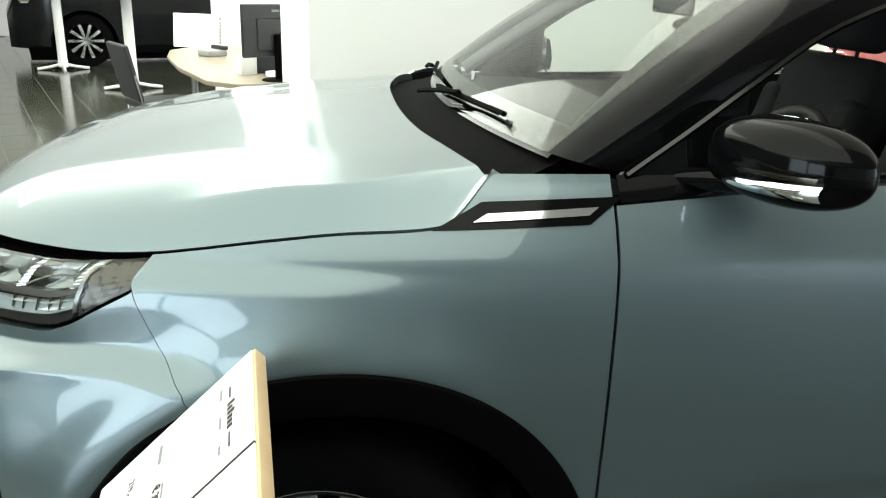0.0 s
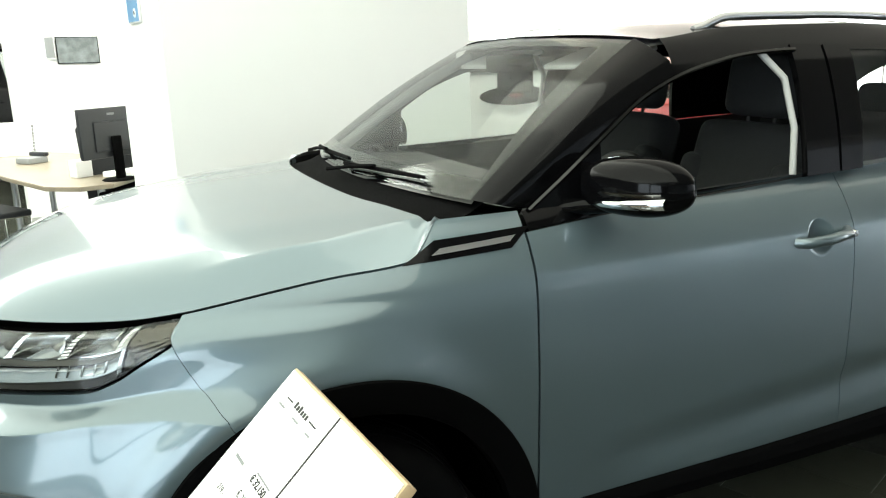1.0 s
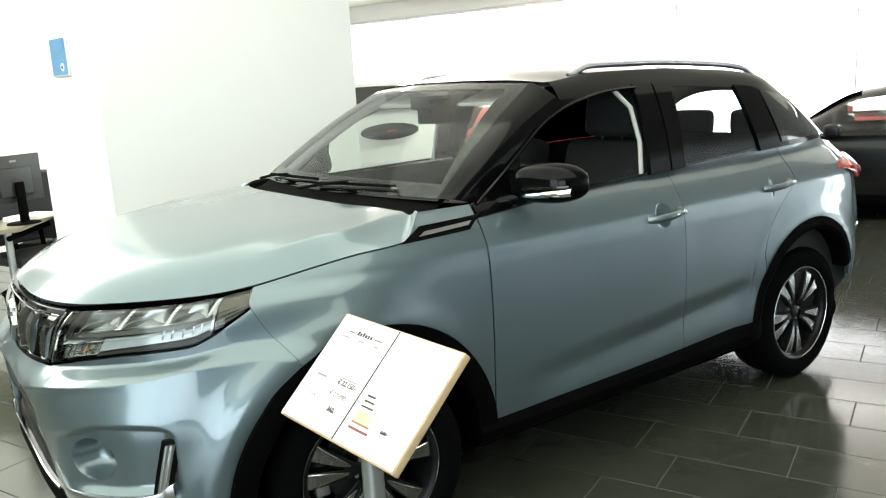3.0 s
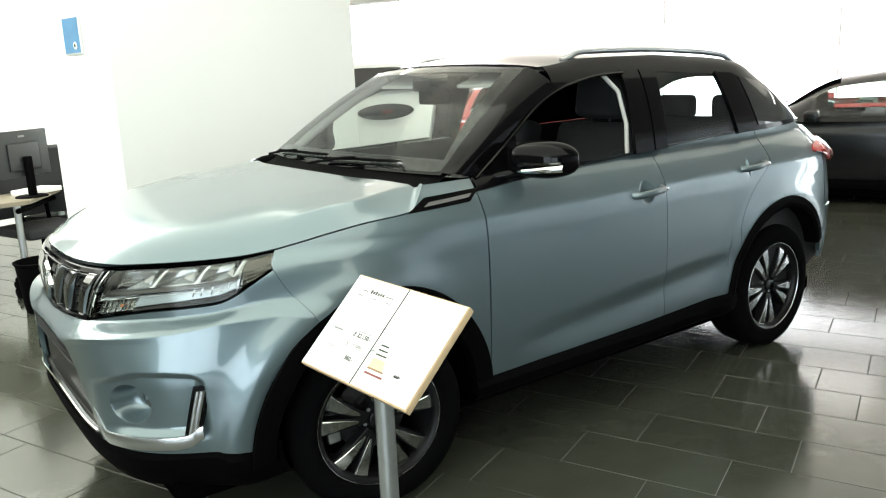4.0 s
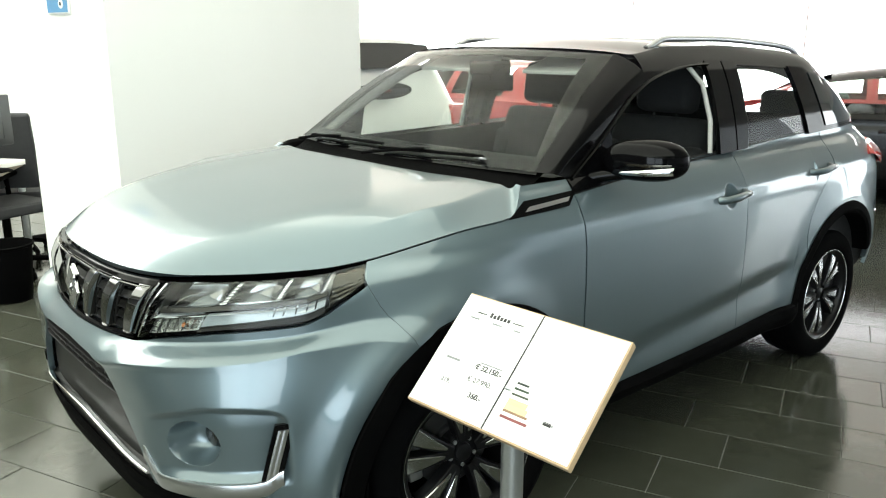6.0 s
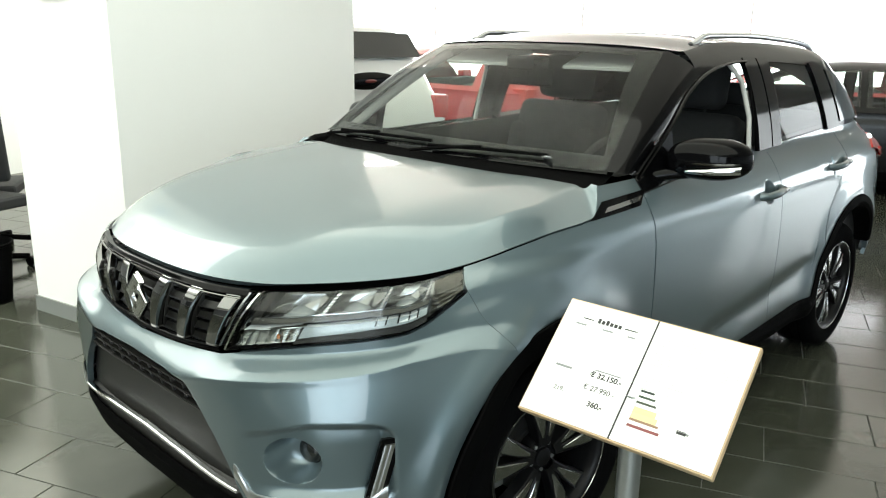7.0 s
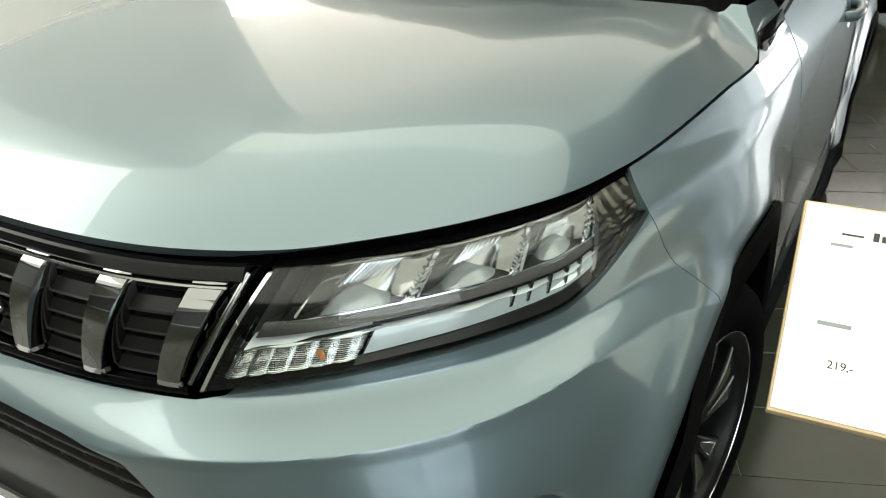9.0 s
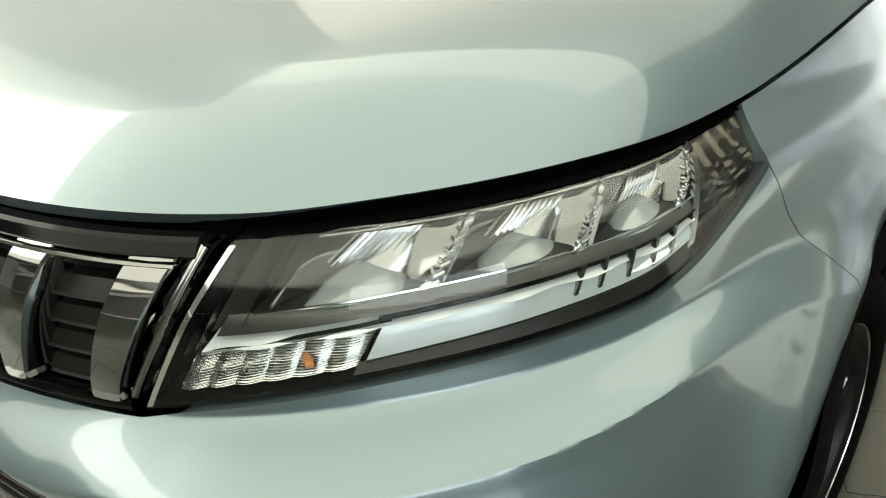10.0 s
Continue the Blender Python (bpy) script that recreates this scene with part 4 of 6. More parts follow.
def screen_fn(u, v):
    a = abs(u)
    b = Vector((-0.270 - 0.116 * a * a, 0.735 * u, 1.176 - 0.006 * a * a))
    t = Vector((-0.880 - 0.075 * a * a, 0.590 * u, 1.563 - 0.020 * a * a))
    p = b.lerp(t, v)
    return p + Vector((0.5, 0, 0.85)) * (0.030 * math.sin(math.pi * v) * (1 - 0.5 * a ** 4))


ws = part("windscreen", sheet(screen_fn, steps(-0.985, 0.985, 41), steps(0.0, 0.99, 24), 0, False), M_GLASS, CAR, "raked clear windscreen")
ws.visible_shadow = False
# black band round the screen
def band(u0, u1, v0, v1, nu, nv):
    def fn(u, v):
        return screen_fn(u0 + (u1 - u0) * u, v0 + (v1 - v0) * v) + Vector((-0.003, 0, -0.005))
    part("screen_band", sheet(fn, steps(0, 1, nu), steps(0, 1, nv), 0, True), M_BLACK, CAR)


band(-0.99, 0.99, -0.01, 0.105, 40, 4)
band(-0.99, 0.99, 0.93, 1.0, 40, 4)
for sgn in (1, -1):
    def side_band(u, v):
        w0 = 0.950 - 0.120 * v
        return screen_fn(sgn * (w0 + (0.99 - w0) * u), 0.07 + 0.87 * v) + Vector((-0.003, 0, -0.005))
    part("screen_band", sheet(side_band, steps(0, 1, 5), steps(0, 1, 20), 0, sgn < 0), M_BLACK, CAR)


def roof_fn(u, v):
    x = -0.890 + (-2.95 + 0.890) * v
    a = abs(u)
    xe = x - 0.085 * a * a * (1 - v)
    y = edge_y(min(xe, -1.0)) * u
    z = roof_c(xe) + (roof_e(xe) - roof_c(xe)) * a ** 2.4
    return Vector((xe, y, z))


part("roof", sheet(roof_fn, steps(-1, 1, 41), steps(0, 1, 40), 0.0, True), M_BLACK, CAR, "gloss black roof")
part("headliner", sheet(lambda u, v: roof_fn(u, v) - Vector((0, 0, 0.022)), steps(-0.98, 0.98, 21), steps(0, 1, 20), 0.0, False), M_LINER, CAR)

# side openings: lower and upper edges of the glass over x
glass_low = line((-3.1, 1.208), (-2.3, 1.192), (-1.4, 1.158), (-0.9, 1.143), (-0.5, 1.138))
glass_top = curve((-3.04, 1.222), (-2.84, 1.300), (-2.54, 1.400), (-2.3, 1.447), (-2.1, 1.470), (-1.66, 1.495), (-1.42, 1.503), (-1.28, 1.497), (-1.08, 1.465), (-0.89, 1.400), (-0.73, 1.298), (-0.60, 1.200), (-0.52, 1.142))
for sgn in (1, -1):
    def cab(x, z, out=0.0, sgn=sgn):
        return Vector((x, sgn * (cab_y(x, z) + out), z))

    # roof rail strip above the doors
    def over(u, v):
        x = -1.0 + (-3.02 + 1.0) * u
        z = glass_top(x) + (roof_e(x) + 0.001 - glass_top(x)) * v
        p = cab(x, z)
        e = Vector((x, sgn * edge_y(x), roof_e(x)))
        return p.lerp(e, smooth(0.6, 1.0, v))
    part("roof_side", sheet(over, steps(0, 1, 50), steps(0, 1, 8), 0.0, sgn < 0), M_BLACK, CAR)

    # pillar beside the screen
    def apillar(u, v):
        e = screen_fn(0.985 * 1.0, v)
        e = Vector((e.x, sgn * e.y, e.z))
        x = -0.50 + (-1.02 + 0.50) * v
        d = cab(x, glass_top(x), 0.002)
        p = e.lerp(d, u)
        return p + Vector((0.02, sgn * 0.03, 0.008)) * math.sin(math.pi * u)
    part("a_pillar", sheet(apillar, steps(0, 1, 12), steps(0, 1, 24), 0.0, sgn > 0), M_BLACK, CAR, "gloss black windscreen pillar")

    # mirror triangle and belt strip
    def belt_strip(u, v):
        x = -0.50 + (-3.12 + 0.50) * u
        z0, z1 = belt(x) + 0.003, glass_low(x)
        p0, p1 = Vector((x, sgn * (side_y(x, min(z0, 1.2)) - 0.004), z0)), cab(x, z1, 0.004)
        p = p0.lerp(p1, v)
        return p + Vector((0, sgn * 0.004 * math.sin(math.pi * v), 0))
    part("belt_strip", sheet(belt_strip, steps(0, 1, 60), steps(0, 1, 6), 0.0, sgn < 0), M_BLACK, CAR)

    def pillar(name, x0b, x1b, x0t, x1t, out=0.004, material=M_BLACK, ztop=None):
        def fn(u, v):
            xb, xt = x0b + (x1b - x0b) * u, x0t + (x1t - x0t) * u
            x = xb + (xt - xb) * v
            z = glass_low(x) - 0.01 + (glass_top(x) + 0.012 - glass_low(x) + 0.01) * v
            return cab(x, z, out)
        part(name, sheet(fn, steps(0, 1, 6), steps(0, 1, 16), 0.02, sgn < 0), material, CAR)

    pillar("b_pillar", -1.402, -1.525, -1.432, -1.548)
    pillar("rear_door_frame", -1.533, -1.615, -1.556, -1.657, 0.006)
    pillar("c_pillar", -2.165, -2.310, -2.095, -2.230, 0.006)
    pillar("mirror_sail", -0.505, -0.725, -0.525, -0.735, 0.003)
    # frame round the front pane: slim moulding along its upper edge
    pts = [cab(x, glass_top(x) - 0.004, 0.006) for x in steps(-0.52, -1.44, 30)]
    part("window_moulding", pipe(pts, 0.007, 6), M_MOULD, CAR)

    def pane_fn(x0, x1, xt0, xt1, out=-0.006):
        def fn(u, v):
            xb, xt = x0 + (x1 - x0) * u, xt0 + (xt1 - xt0) * u
            x = xb + (xt - xb) * v
            z = glass_low(x) - 0.01 + (glass_top(x) + 0.006 - glass_low(x) + 0.01) * v
            return cab(x, z, out)
        return fn
    # the driver's window is wound down
    for nm, args, m in (("front_window", (-0.71, -1.41, -0.72, -1.44), M_SIDEGLASS),)[:1 if sgn < 0 else 0] + (("rear_window", (-1.60, -2.18, -1.64, -2.11), M_SIDEGLASS),):
        g = part(nm, sheet(pane_fn(*args), steps(0, 1, 24), steps(0, 1, 12), 0, sgn < 0), m, CAR)
        g.visible_shadow = False

    # rear quarter: black pillar with a small pane
    def dpillar(u, v):
        xb = -2.30 + (-3.10 + 2.30) * u
        xt = -2.22 + (-3.02 + 2.22) * u
        x = xb + (xt - xb) * v
        z = glass_low(x) - 0.012 + (glass_top(x) + 0.02 - glass_low(x)) * v
        return cab(x, z, 0.0)
    part("d_pillar", sheet(dpillar, steps(0, 1, 16), steps(0, 1, 12), 0, sgn < 0), M_BLACK, CAR)

    def qpane(u, v):
        xb = -2.345 + (-2.80 + 2.345) * u
        xt = -2.275 + (-2.62 + 2.275) * u
        x = xb + (xt - xb) * v
        z = glass_low(x) + 0.012 + (glass_top(x) - 0.012 - glass_low(x)) * v
        return cab(x, z, 0.005)
    part("quarter_window", sheet(qpane, steps(0, 1, 12), steps(0, 1, 10), 0.003, sgn < 0), M_CARGLASS, CAR, "dark rear quarter glass")

    # roof rail
    pts = []
    for x in steps(-1.16, -2.40, 40):
        t = smooth(-1.16, -1.28, x) * smooth(-2.40, -2.28, x)
        pts.append((x, sgn * (edge_y(x) - 0.040), roof_e(x) + 0.002 + 0.026 * t))
    part("roof_rail", pipe(pts, 0.013, 8), M_SATIN, CAR, "satin silver roof rail")

    # tail lamp
    def tail(u, v, out=0.0):
        q = Q_TAIL + 37.5 + 5.0 * (1 - v) + (62 - 37.5 - 5.0 * (1 - v)) * u
        round_off = math.sqrt(max(0.0, 1 - (1 - min(1.0, u / 0.38)) ** 2.4))
        h = 0.066 * max(0.22, round_off)
        z = 1.022 - 0.006 * u + h * (2 * v - 1)
        p = skin(q, z, 0.006 + out + 0.036 * math.sin(math.pi * min(1.0, 0.12 + u * 0.80)) * (0.5 + 0.5 * math.sin(math.pi * v)))
        return Vector((p.x, sgn * p.y, p.z))
    lamp = part("tail_lamp", sheet(tail, steps(0, 1, 24), steps(0, 1, 10), 0.02, sgn < 0), M_REDLENS, CAR, "rounded red tail lamp with a clear lower lens")
    part("clear_lens", sheet(lambda u, v: tail(0.42 + 0.56 * u, 0.06 + (0.40 + 0.22 * u) * v, 0.004), steps(0, 1, 12), steps(0, 1, 6), 0.006, sgn < 0), M_PINKLENS, lamp, "pale clear lens")

    # vent panel on the wing
    def vent(u, v, w=1.0, out=0.004):
        q = 71.9 + (90.4 - 71.9) * u + (5.2 - 1.0 * u) * (v - 0.0) * 1.0 - 1.0
        lo = 1.056 + 0.010 * u
        hi = 1.100 + 0.008 * u
        p = skin(q, lo + (hi - lo) * v, out)
        return Vector((p.x, sgn * p.y, p.z))
    vp = part("wing_vent", sheet(vent, steps(0, 1, 20), steps(0, 1, 8), 0.02, sgn < 0), M_BLACK, CAR, "gloss black wing vent with a chrome blade")
    part("chrome_blade", sheet(lambda u, v: vent(0.16 + 0.74 * u, 0.30 + 0.30 * v + 0.08 * u, out=0.010), steps(0, 1, 20), steps(0, 1, 4), 0.01, sgn < 0), M_CHROME, vp, "slim chrome blade")

    # door handles
    for xh, zh in HANDLES:
        y = skin(q_of(xh + 0.02), zh).y
        pts = [(xh, sgn * (y - 0.006), zh - 0.004), (xh - 0.018, sgn * (y + 0.022), zh - 0.002), (xh - 0.09, sgn * (y + 0.032), zh + 0.003), (xh - 0.165, sgn * (y + 0.026), zh + 0.009), (xh - 0.19, sgn * (y - 0.006), zh + 0.011)]
        h = part("door_handle", pipe(pts, 0.0155, 12), M_PAINT, CAR, "body-coloured pull handle")
        part("lock_cap", lathe([(0, 0.010), (0.009, 0.009), (0.011, 0.0)], 16), M_CHROME, h).matrix_local = Matrix.Translation((xh - 0.178, sgn * (y + 0.030), zh + 0.011)) @ (Matrix.Rotation(math.pi, 4, 'Z') if sgn < 0 else Matrix())

    # outside mirror
    def shell(u, v):
        a = 2 * math.pi * u
        b = math.pi * (v - 0.5)
        x = -0.735 + 0.075 * math.sin(b) * (1 if b > 0 else 1.0) * 1.0
        yy = 0.905 + 0.118 * math.copysign(abs(math.cos(a)) ** 0.75, math.cos(a)) * math.cos(b) ** 0.6 - 0.03 * math.sin(b)
        zz = 1.190 + (0.078 if math.sin(a) > 0 else 0.066) * math.copysign(abs(math.sin(a)) ** 0.85, math.sin(a)) * math.cos(b) ** 0.6
        return Vector((x - 0.25 * (yy - 0.905), sgn * yy, zz))
    mir = part("side_mirror", sheet(shell, steps(0, 1, 40), steps(0, 1, 20), 0, sgn > 0, 60), M_BLACK, CAR, "gloss black side mirror with a chrome indicator strip")

    def strip(u, v):
        a = radians(-38 + 0 * u)
        yy = 0.800 + 0.222 * u
        zz = 1.157 + 0.020 * (v - 0.5) * (0.7 + 0.6 * u) + 0.012 * u * u
        bul = 0.070 * math.sqrt(max(0.02, 1 - ((yy - 0.905) / 0.128) ** 2))
        return Vector((-0.735 + bul + 0.006 * (1 - (2 * v - 1) ** 2) - 0.25 * (yy - 0.905), sgn * yy, zz))
    part("indicator_strip", sheet(strip, steps(0.18, 0.985, 20), steps(0, 1, 5), 0.01, sgn < 0), M_CHROME, mir, "bright indicator strip")
    part("cap_edge", sheet(lambda u, v: strip(u, v) + Vector((0.0, 0, 0.030 - 0.010 * u)), steps(0.05, 0.97, 20), [0.32, 0.5, 0.68], 0.004, sgn < 0), M_SMOKE, mir)
    part("mirror_foot", pipe([(-0.62, sgn * 0.755, 1.130), (-0.66, sgn * 0.80, 1.140), (-0.70, sgn * 0.86, 1.150)], 0.022, 10), M_BLACK, mir)
    part("mirror_glass", lathe([(0.0, 0.0), (0.060, 0.0), (0.062, -0.004)], 32, 'Y'), M_CHROME, mir).matrix_local = Matrix.Translation((-0.80, sgn * 0.905, 1.19)) @ Matrix.Rotation(radians(90), 4, 'Z')

# tail window
def rear_fn(u, v):
    b = Vector((-3.12, 0.50 * u, 1.17))
    t = Vector((-2.86, 0.36 * u, 1.47 - 0.05 * u * u))
    return b.lerp(t, v) - Vector((0.05 * (1 - u * u), 0, 0))


part("rear_screen", sheet(rear_fn, steps(-1, 1, 20), steps(0, 1, 10), 0.0, True), M_PRIVACY, CAR, "dark tinted rear window")
part("roof_aerial", pipe([(-2.60, 0, 1.55), (-2.65, 0, 1.59), (-2.71, 0, 1.60)], 0.012, 8), M_BLACK, CAR)
# scuttle and wipers
def scuttle(u, v):
    y = -0.735 + 1.47 * u
    x0, x1 = cowl_x(y) + 0.004, -0.285 - 0.120 * (y / 0.71) ** 2
    z0 = bonnet_fn(77 * math.copysign((abs(y) / 0.737) ** (1 / 1.15), y) if abs(y) < 0.737 else 77, 1.0).z - 0.022
    z1 = 1.172 - 0.008 * (y / 0.735) ** 2
    x = x0 + (min(x1, x0 - 0.02) - x0) * v
    return Vector((x, y, z0 + (z1 - z0) * v - 0.012 * math.sin(math.pi * v)))


part("scuttle", sheet(scuttle, steps(0, 1, 60), steps(0, 1, 8), 0, True), M_TRIM, CAR, "black plastic scuttle under the windscreen")


def scuttle_end(u, v):
    """The pointed end cap of the scuttle on the far side."""
    x = -0.205 - 0.235 * u
    y = -0.700 - 0.085 * v
    return Vector((x - 0.05 * v * (1 - u), y, 1.112 + 0.036 * smooth(0.0, 0.5, u) ** 0.5 * (1 - (2 * v - 1) ** 4) + 0.010 * u))


part("scuttle_end", sheet(scuttle_end, steps(0, 1, 16), steps(0, 1, 8), 0.008, True), M_TRIM, CAR, "pointed black scuttle end")
for y0, y1 in ((-0.56, 0.02), (0.02, 0.50)):
    pts = [screen_fn(y / 0.705, vv) + Vector((0.010, 0, 0.010)) for y, vv in ((y0, 0.015), ((y0 + y1) / 2, 0.035), (y1, 0.045))]
    wp = part("wiper", pipe(pts, 0.0065, 6), M_TRIM, CAR, "black windscreen wiper")
    pts = [screen_fn(y / 0.705, vv) + Vector((0.018, 0, 0.020)) for y, vv in ((y0 - 0.05, -0.05), (y0 + 0.1, 0.0), ((y0 + y1) / 2, 0.035))]
    part("wiper_arm", pipe(pts, 0.0065, 6), M_TRIM, wp)
part("inspection_sticker", box(-0.020, 0.020, -0.008, 0.008, 0, 0.002), M_PAPER, CAR).matrix_local = Matrix.Translation(screen_fn(0.70, 0.035) + Vector((0.004, 0, 0.006))) @ Matrix.Rotation(radians(-28), 4, 'Y') @ Matrix.Rotation(radians(70), 4, 'Z')

# ---- headlights ----
for sgn in (1, -1):
    def lamp_pt(q, f, out):
        lo, hi = lamp_low(q), lamp_top(q)
        p = skin(q, lo + (hi - lo) * f, out)
        return Vector((p.x, sgn * p.y, p.z))

    def lens_fn(u, v, out=0.0, a=0.0, b=1.0):
        q0 = lamp_inner(0.784 + 0.174 * v) + 0.15
        q = q0 + (44.7 - q0) * (a + (b - a) * u)
        lo, hi = lamp_low(q) + 0.003, lamp_top(q) - 0.003
        p = skin(q, lo + (hi - lo) * v, out)
        return Vector((p.x, sgn * p.y, p.z))
    HL = part("headlight", sheet(lambda u, v: lens_fn(u, v, -0.075), steps(0, 1, 40), steps(0, 1, 14), 0, sgn < 0), M_DARK, CAR, "clear headlight with three reflectors and a white light guide")
    lens = part("lens", sheet(lambda u, v: lens_fn(u, v, 0.0), steps(0, 1, 50), steps(0, 1, 18), 0, sgn < 0), M_LENS, HL, "clear plastic lens")
    lens.visible_shadow = False
    # black surround folded in from the rim
    for lo, hi in ((0.974, 1.0), (0.0, 0.030)):
        part("surround", sheet(lambda u, v, lo=lo, hi=hi: lens_fn(u, lo + (hi - lo) * v, -0.004 - 0.05 * abs(v - (1 if lo > 0.5 else 0))), steps(0, 1, 50), steps(0, 1, 4), 0, sgn < 0), M_BLACK, HL)
    # bright edge beside the grille and slanted dark fins behind it
    part("bright_edge", sheet(lambda u, v: lens_fn(u, 0.02 + 0.96 * v, 0.002, 0.0, 0.010), steps(0, 1, 3), steps(0, 1, 12), 0.006, sgn < 0), M_CHROME, HL)
    for a, b, f0, f1, m in ((0.020, 0.034, 0.30, 0.97, M_BLACK), (0.036, 0.044, 0.34, 0.97, M_GREYCHROME), (0.048, 0.090, 0.46, 0.965, M_SHELF), (0.092, 0.100, 0.48, 0.965, M_GREYCHROME)):
        part("fin", sheet(lambda u, v: lens_fn(u, f0 + (f1 - f0) * v, -0.012 - 0.03 * u, a, b), steps(0, 1, 4), steps(0, 1, 10), 0.0, sgn < 0), m, HL)
    # upper chamber: three grey reflector bowls, each with a fluted patch, a domed shade and a slanted divider
    part("chamber_back", sheet(lambda u, v: lens_fn(u, 0.46 + 0.50 * v, -0.050 - 0.012 * math.sin(u * 19), 0.10, 0.83), steps(0, 1, 50), steps(0, 1, 8), 0, sgn < 0), M_GREYCHROME, HL)
    for a, b in ((0.135, 0.365), (0.385, 0.600), (0.620, 0.800)):
        def bowl(u, v, a=a, b=b):
            dip = 0.040 * (1 - abs(2 * u - 1) ** 2.2) * (1 - 0.55 * v) + 0.016
            return lens_fn(u - 0.05 * (1 - v), 0.56 + 0.402 * v, -dip, a, b)

        def flutes(u, v, a=a, b=b):
            bu, bv = 0.22 + 0.42 * u + 0.10 * v, 0.42 + 0.50 * v
            dip = 0.040 * (1 - abs(2 * bu - 1) ** 2.2) * (1 - 0.55 * bv) + 0.013
            return lens_fn(bu - 0.05 * (1 - bv), 0.56 + 0.402 * bv, -dip + 0.0030 * math.sin(u * 50), a, b)

        def shade(u, v, a=a, b=b):
            bulge = math.sin(math.pi * u) * math.cos(0.5 * math.pi * v)
            return lens_fn(0.16 + 0.62 * u, 0.545 + 0.155 * math.sin(math.pi * u) ** 0.6 * v, -0.014 - 0.030 * v - 0.004 + 0.006 * bulge, a, b)

        def divide(u, v, b=b):
            return lens_fn(u, 0.54 + 0.42 * v, -0.012 - 0.010 * u + 0.0022 * math.sin(v * 46), b - 0.016 + 0.022 * v, b + 0.006 + 0.022 * v)
        part("reflector", sheet(bowl, steps(0, 1, 40), steps(0, 1, 20), 0.004, sgn < 0, 60), M_REFLECT, HL, "grey chrome reflector")
        part("reflector_flutes", sheet(flutes, steps(0, 1, 80), steps(0, 1, 10), 0.001, sgn < 0, 70), M_CHROME, HL, "finely fluted bright patch")
        part("reflector_shade", sheet(shade, steps(0, 1, 24), steps(0, 1, 10), 0.002, sgn < 0, 60), M_SHADE, HL, "pale domed bulb shade")
        part("divider", sheet(divide, steps(0, 1, 4), steps(0, 1, 50), 0.006, sgn < 0, 60), M_CHROME, HL)
        part("bowl_rim", sheet(lambda u, v: lens_fn(u, 0.958 + 0.010 * v, -0.012, a, b), steps(0, 1, 20), [0, 1], 0.004, sgn < 0), M_GREYCHROME, HL)
    # outer smoked end with slanted facets

    def outer(u, v):
        fold = 0.004 * abs(((u * 4 + v * 2.2) % 1.0) - 0.5) * 2 + 0.0012 * math.sin(v * 40 + u * 9)
        return lens_fn(u, 0.08 + 0.88 * v, -0.016 - fold, 0.83, 0.985)
    part("outer_reflector", sheet(outer, steps(0, 1, 48), steps(0, 1, 24), 0.0, sgn < 0, 40), M_SMOKE, HL, "smoked grey outer reflector")
    part("outer_edge", sheet(lambda u, v: lens_fn(u, 0.12 + 0.78 * v, -0.010, 0.815, 0.829), [0, 1], steps(0, 1, 16), 0.006, sgn < 0), M_GREYCHROME, HL)

    def shelf(u, v):
        prof = ((0.555, -0.050), (0.545, -0.018), (0.50, -0.015), (0.425, -0.012), (0.415, -0.016), (0.405, -0.05))[int(round(v))]
        wave = 0.020 * math.exp(-((u - 0.25) / 0.12) ** 2) * (1 if prof[0] > 0.5 else 0)
        return lens_fn(u, prof[0] - wave + 0.03 * u, prof[1], 0.06, 0.82)
    part("shelf", sheet(shelf, steps(0, 1, 60), [0, 1, 2, 3, 4, 5], 0, sgn < 0, 40), M_SHELF, HL, "dark grey shelf between the chambers")

    part("shelf_line", sheet(lambda u, v: lens_fn(u, 0.550 + 0.030 * u + 0.010 * v, -0.012, 0.10, 0.82), steps(0, 1, 40), [0, 1], 0.004, sgn < 0), M_CHROME, HL)
    # lower chamber: trough whitened for the ceiling's reflection, light guide, dark trim below
    def trough(u, v):
        prof = ((0.415, -0.034), (0.375, -0.020), (0.345, -0.006))[int(round(v))]
        return lens_fn(u, prof[0] + 0.03 * u, prof[1] - 0.003 * math.sin(u * 40), 0.05, 0.82)
    part("trough", sheet(trough, steps(0, 1, 80), [0, 1, 2], 0, sgn < 0, 60), M_LAMPGLINT, HL, "trough with the ceiling's reflection painted on in white")

    def guide(u, v):
        prof = ((0.355, -0.034), (0.345, -0.014), (0.25, -0.010), (0.120, -0.009), (0.108, -0.012), (0.103, -0.05))[int(round(v))]
        lift = 0.090 * u * (1 if prof[0] < 0.2 else 0.35)
        return lens_fn(u, prof[0] + lift, prof[1], 0.310, 0.815)
    part("light_guide", sheet(guide, steps(0, 1, 50), [0, 1, 2, 3, 4, 5], 0, sgn < 0, 40), M_LED, HL, "milky light guide")
    part("guide_line", sheet(lambda u, v: lens_fn(u, 0.100 + 0.090 * u + 0.010 * v, -0.008, 0.310, 0.815), steps(0, 1, 40), [0, 1], 0.004, sgn < 0), M_SHELF, HL)
    part("lower_trim", sheet(lambda u, v: lens_fn(u, 0.030 + (0.068 + 0.085 * u) * v, -0.007 - 0.006 * v, 0.300, 0.82), steps(0, 1, 40), steps(0, 1, 4), 0.01, sgn < 0), M_SLAT, HL)
    for a, b, f0, w, m in ((0.050, 0.320, 0.325, 0.020, M_CHROME), (0.300, 0.82, 0.405, 0.012, M_BLACK)):
        part("bright_line", sheet(lambda u, v: lens_fn(u, f0 + w * v + 0.045 * u, -0.008, a, b), steps(0, 1, 30), [0, 1], 0.008, sgn < 0), m, HL)
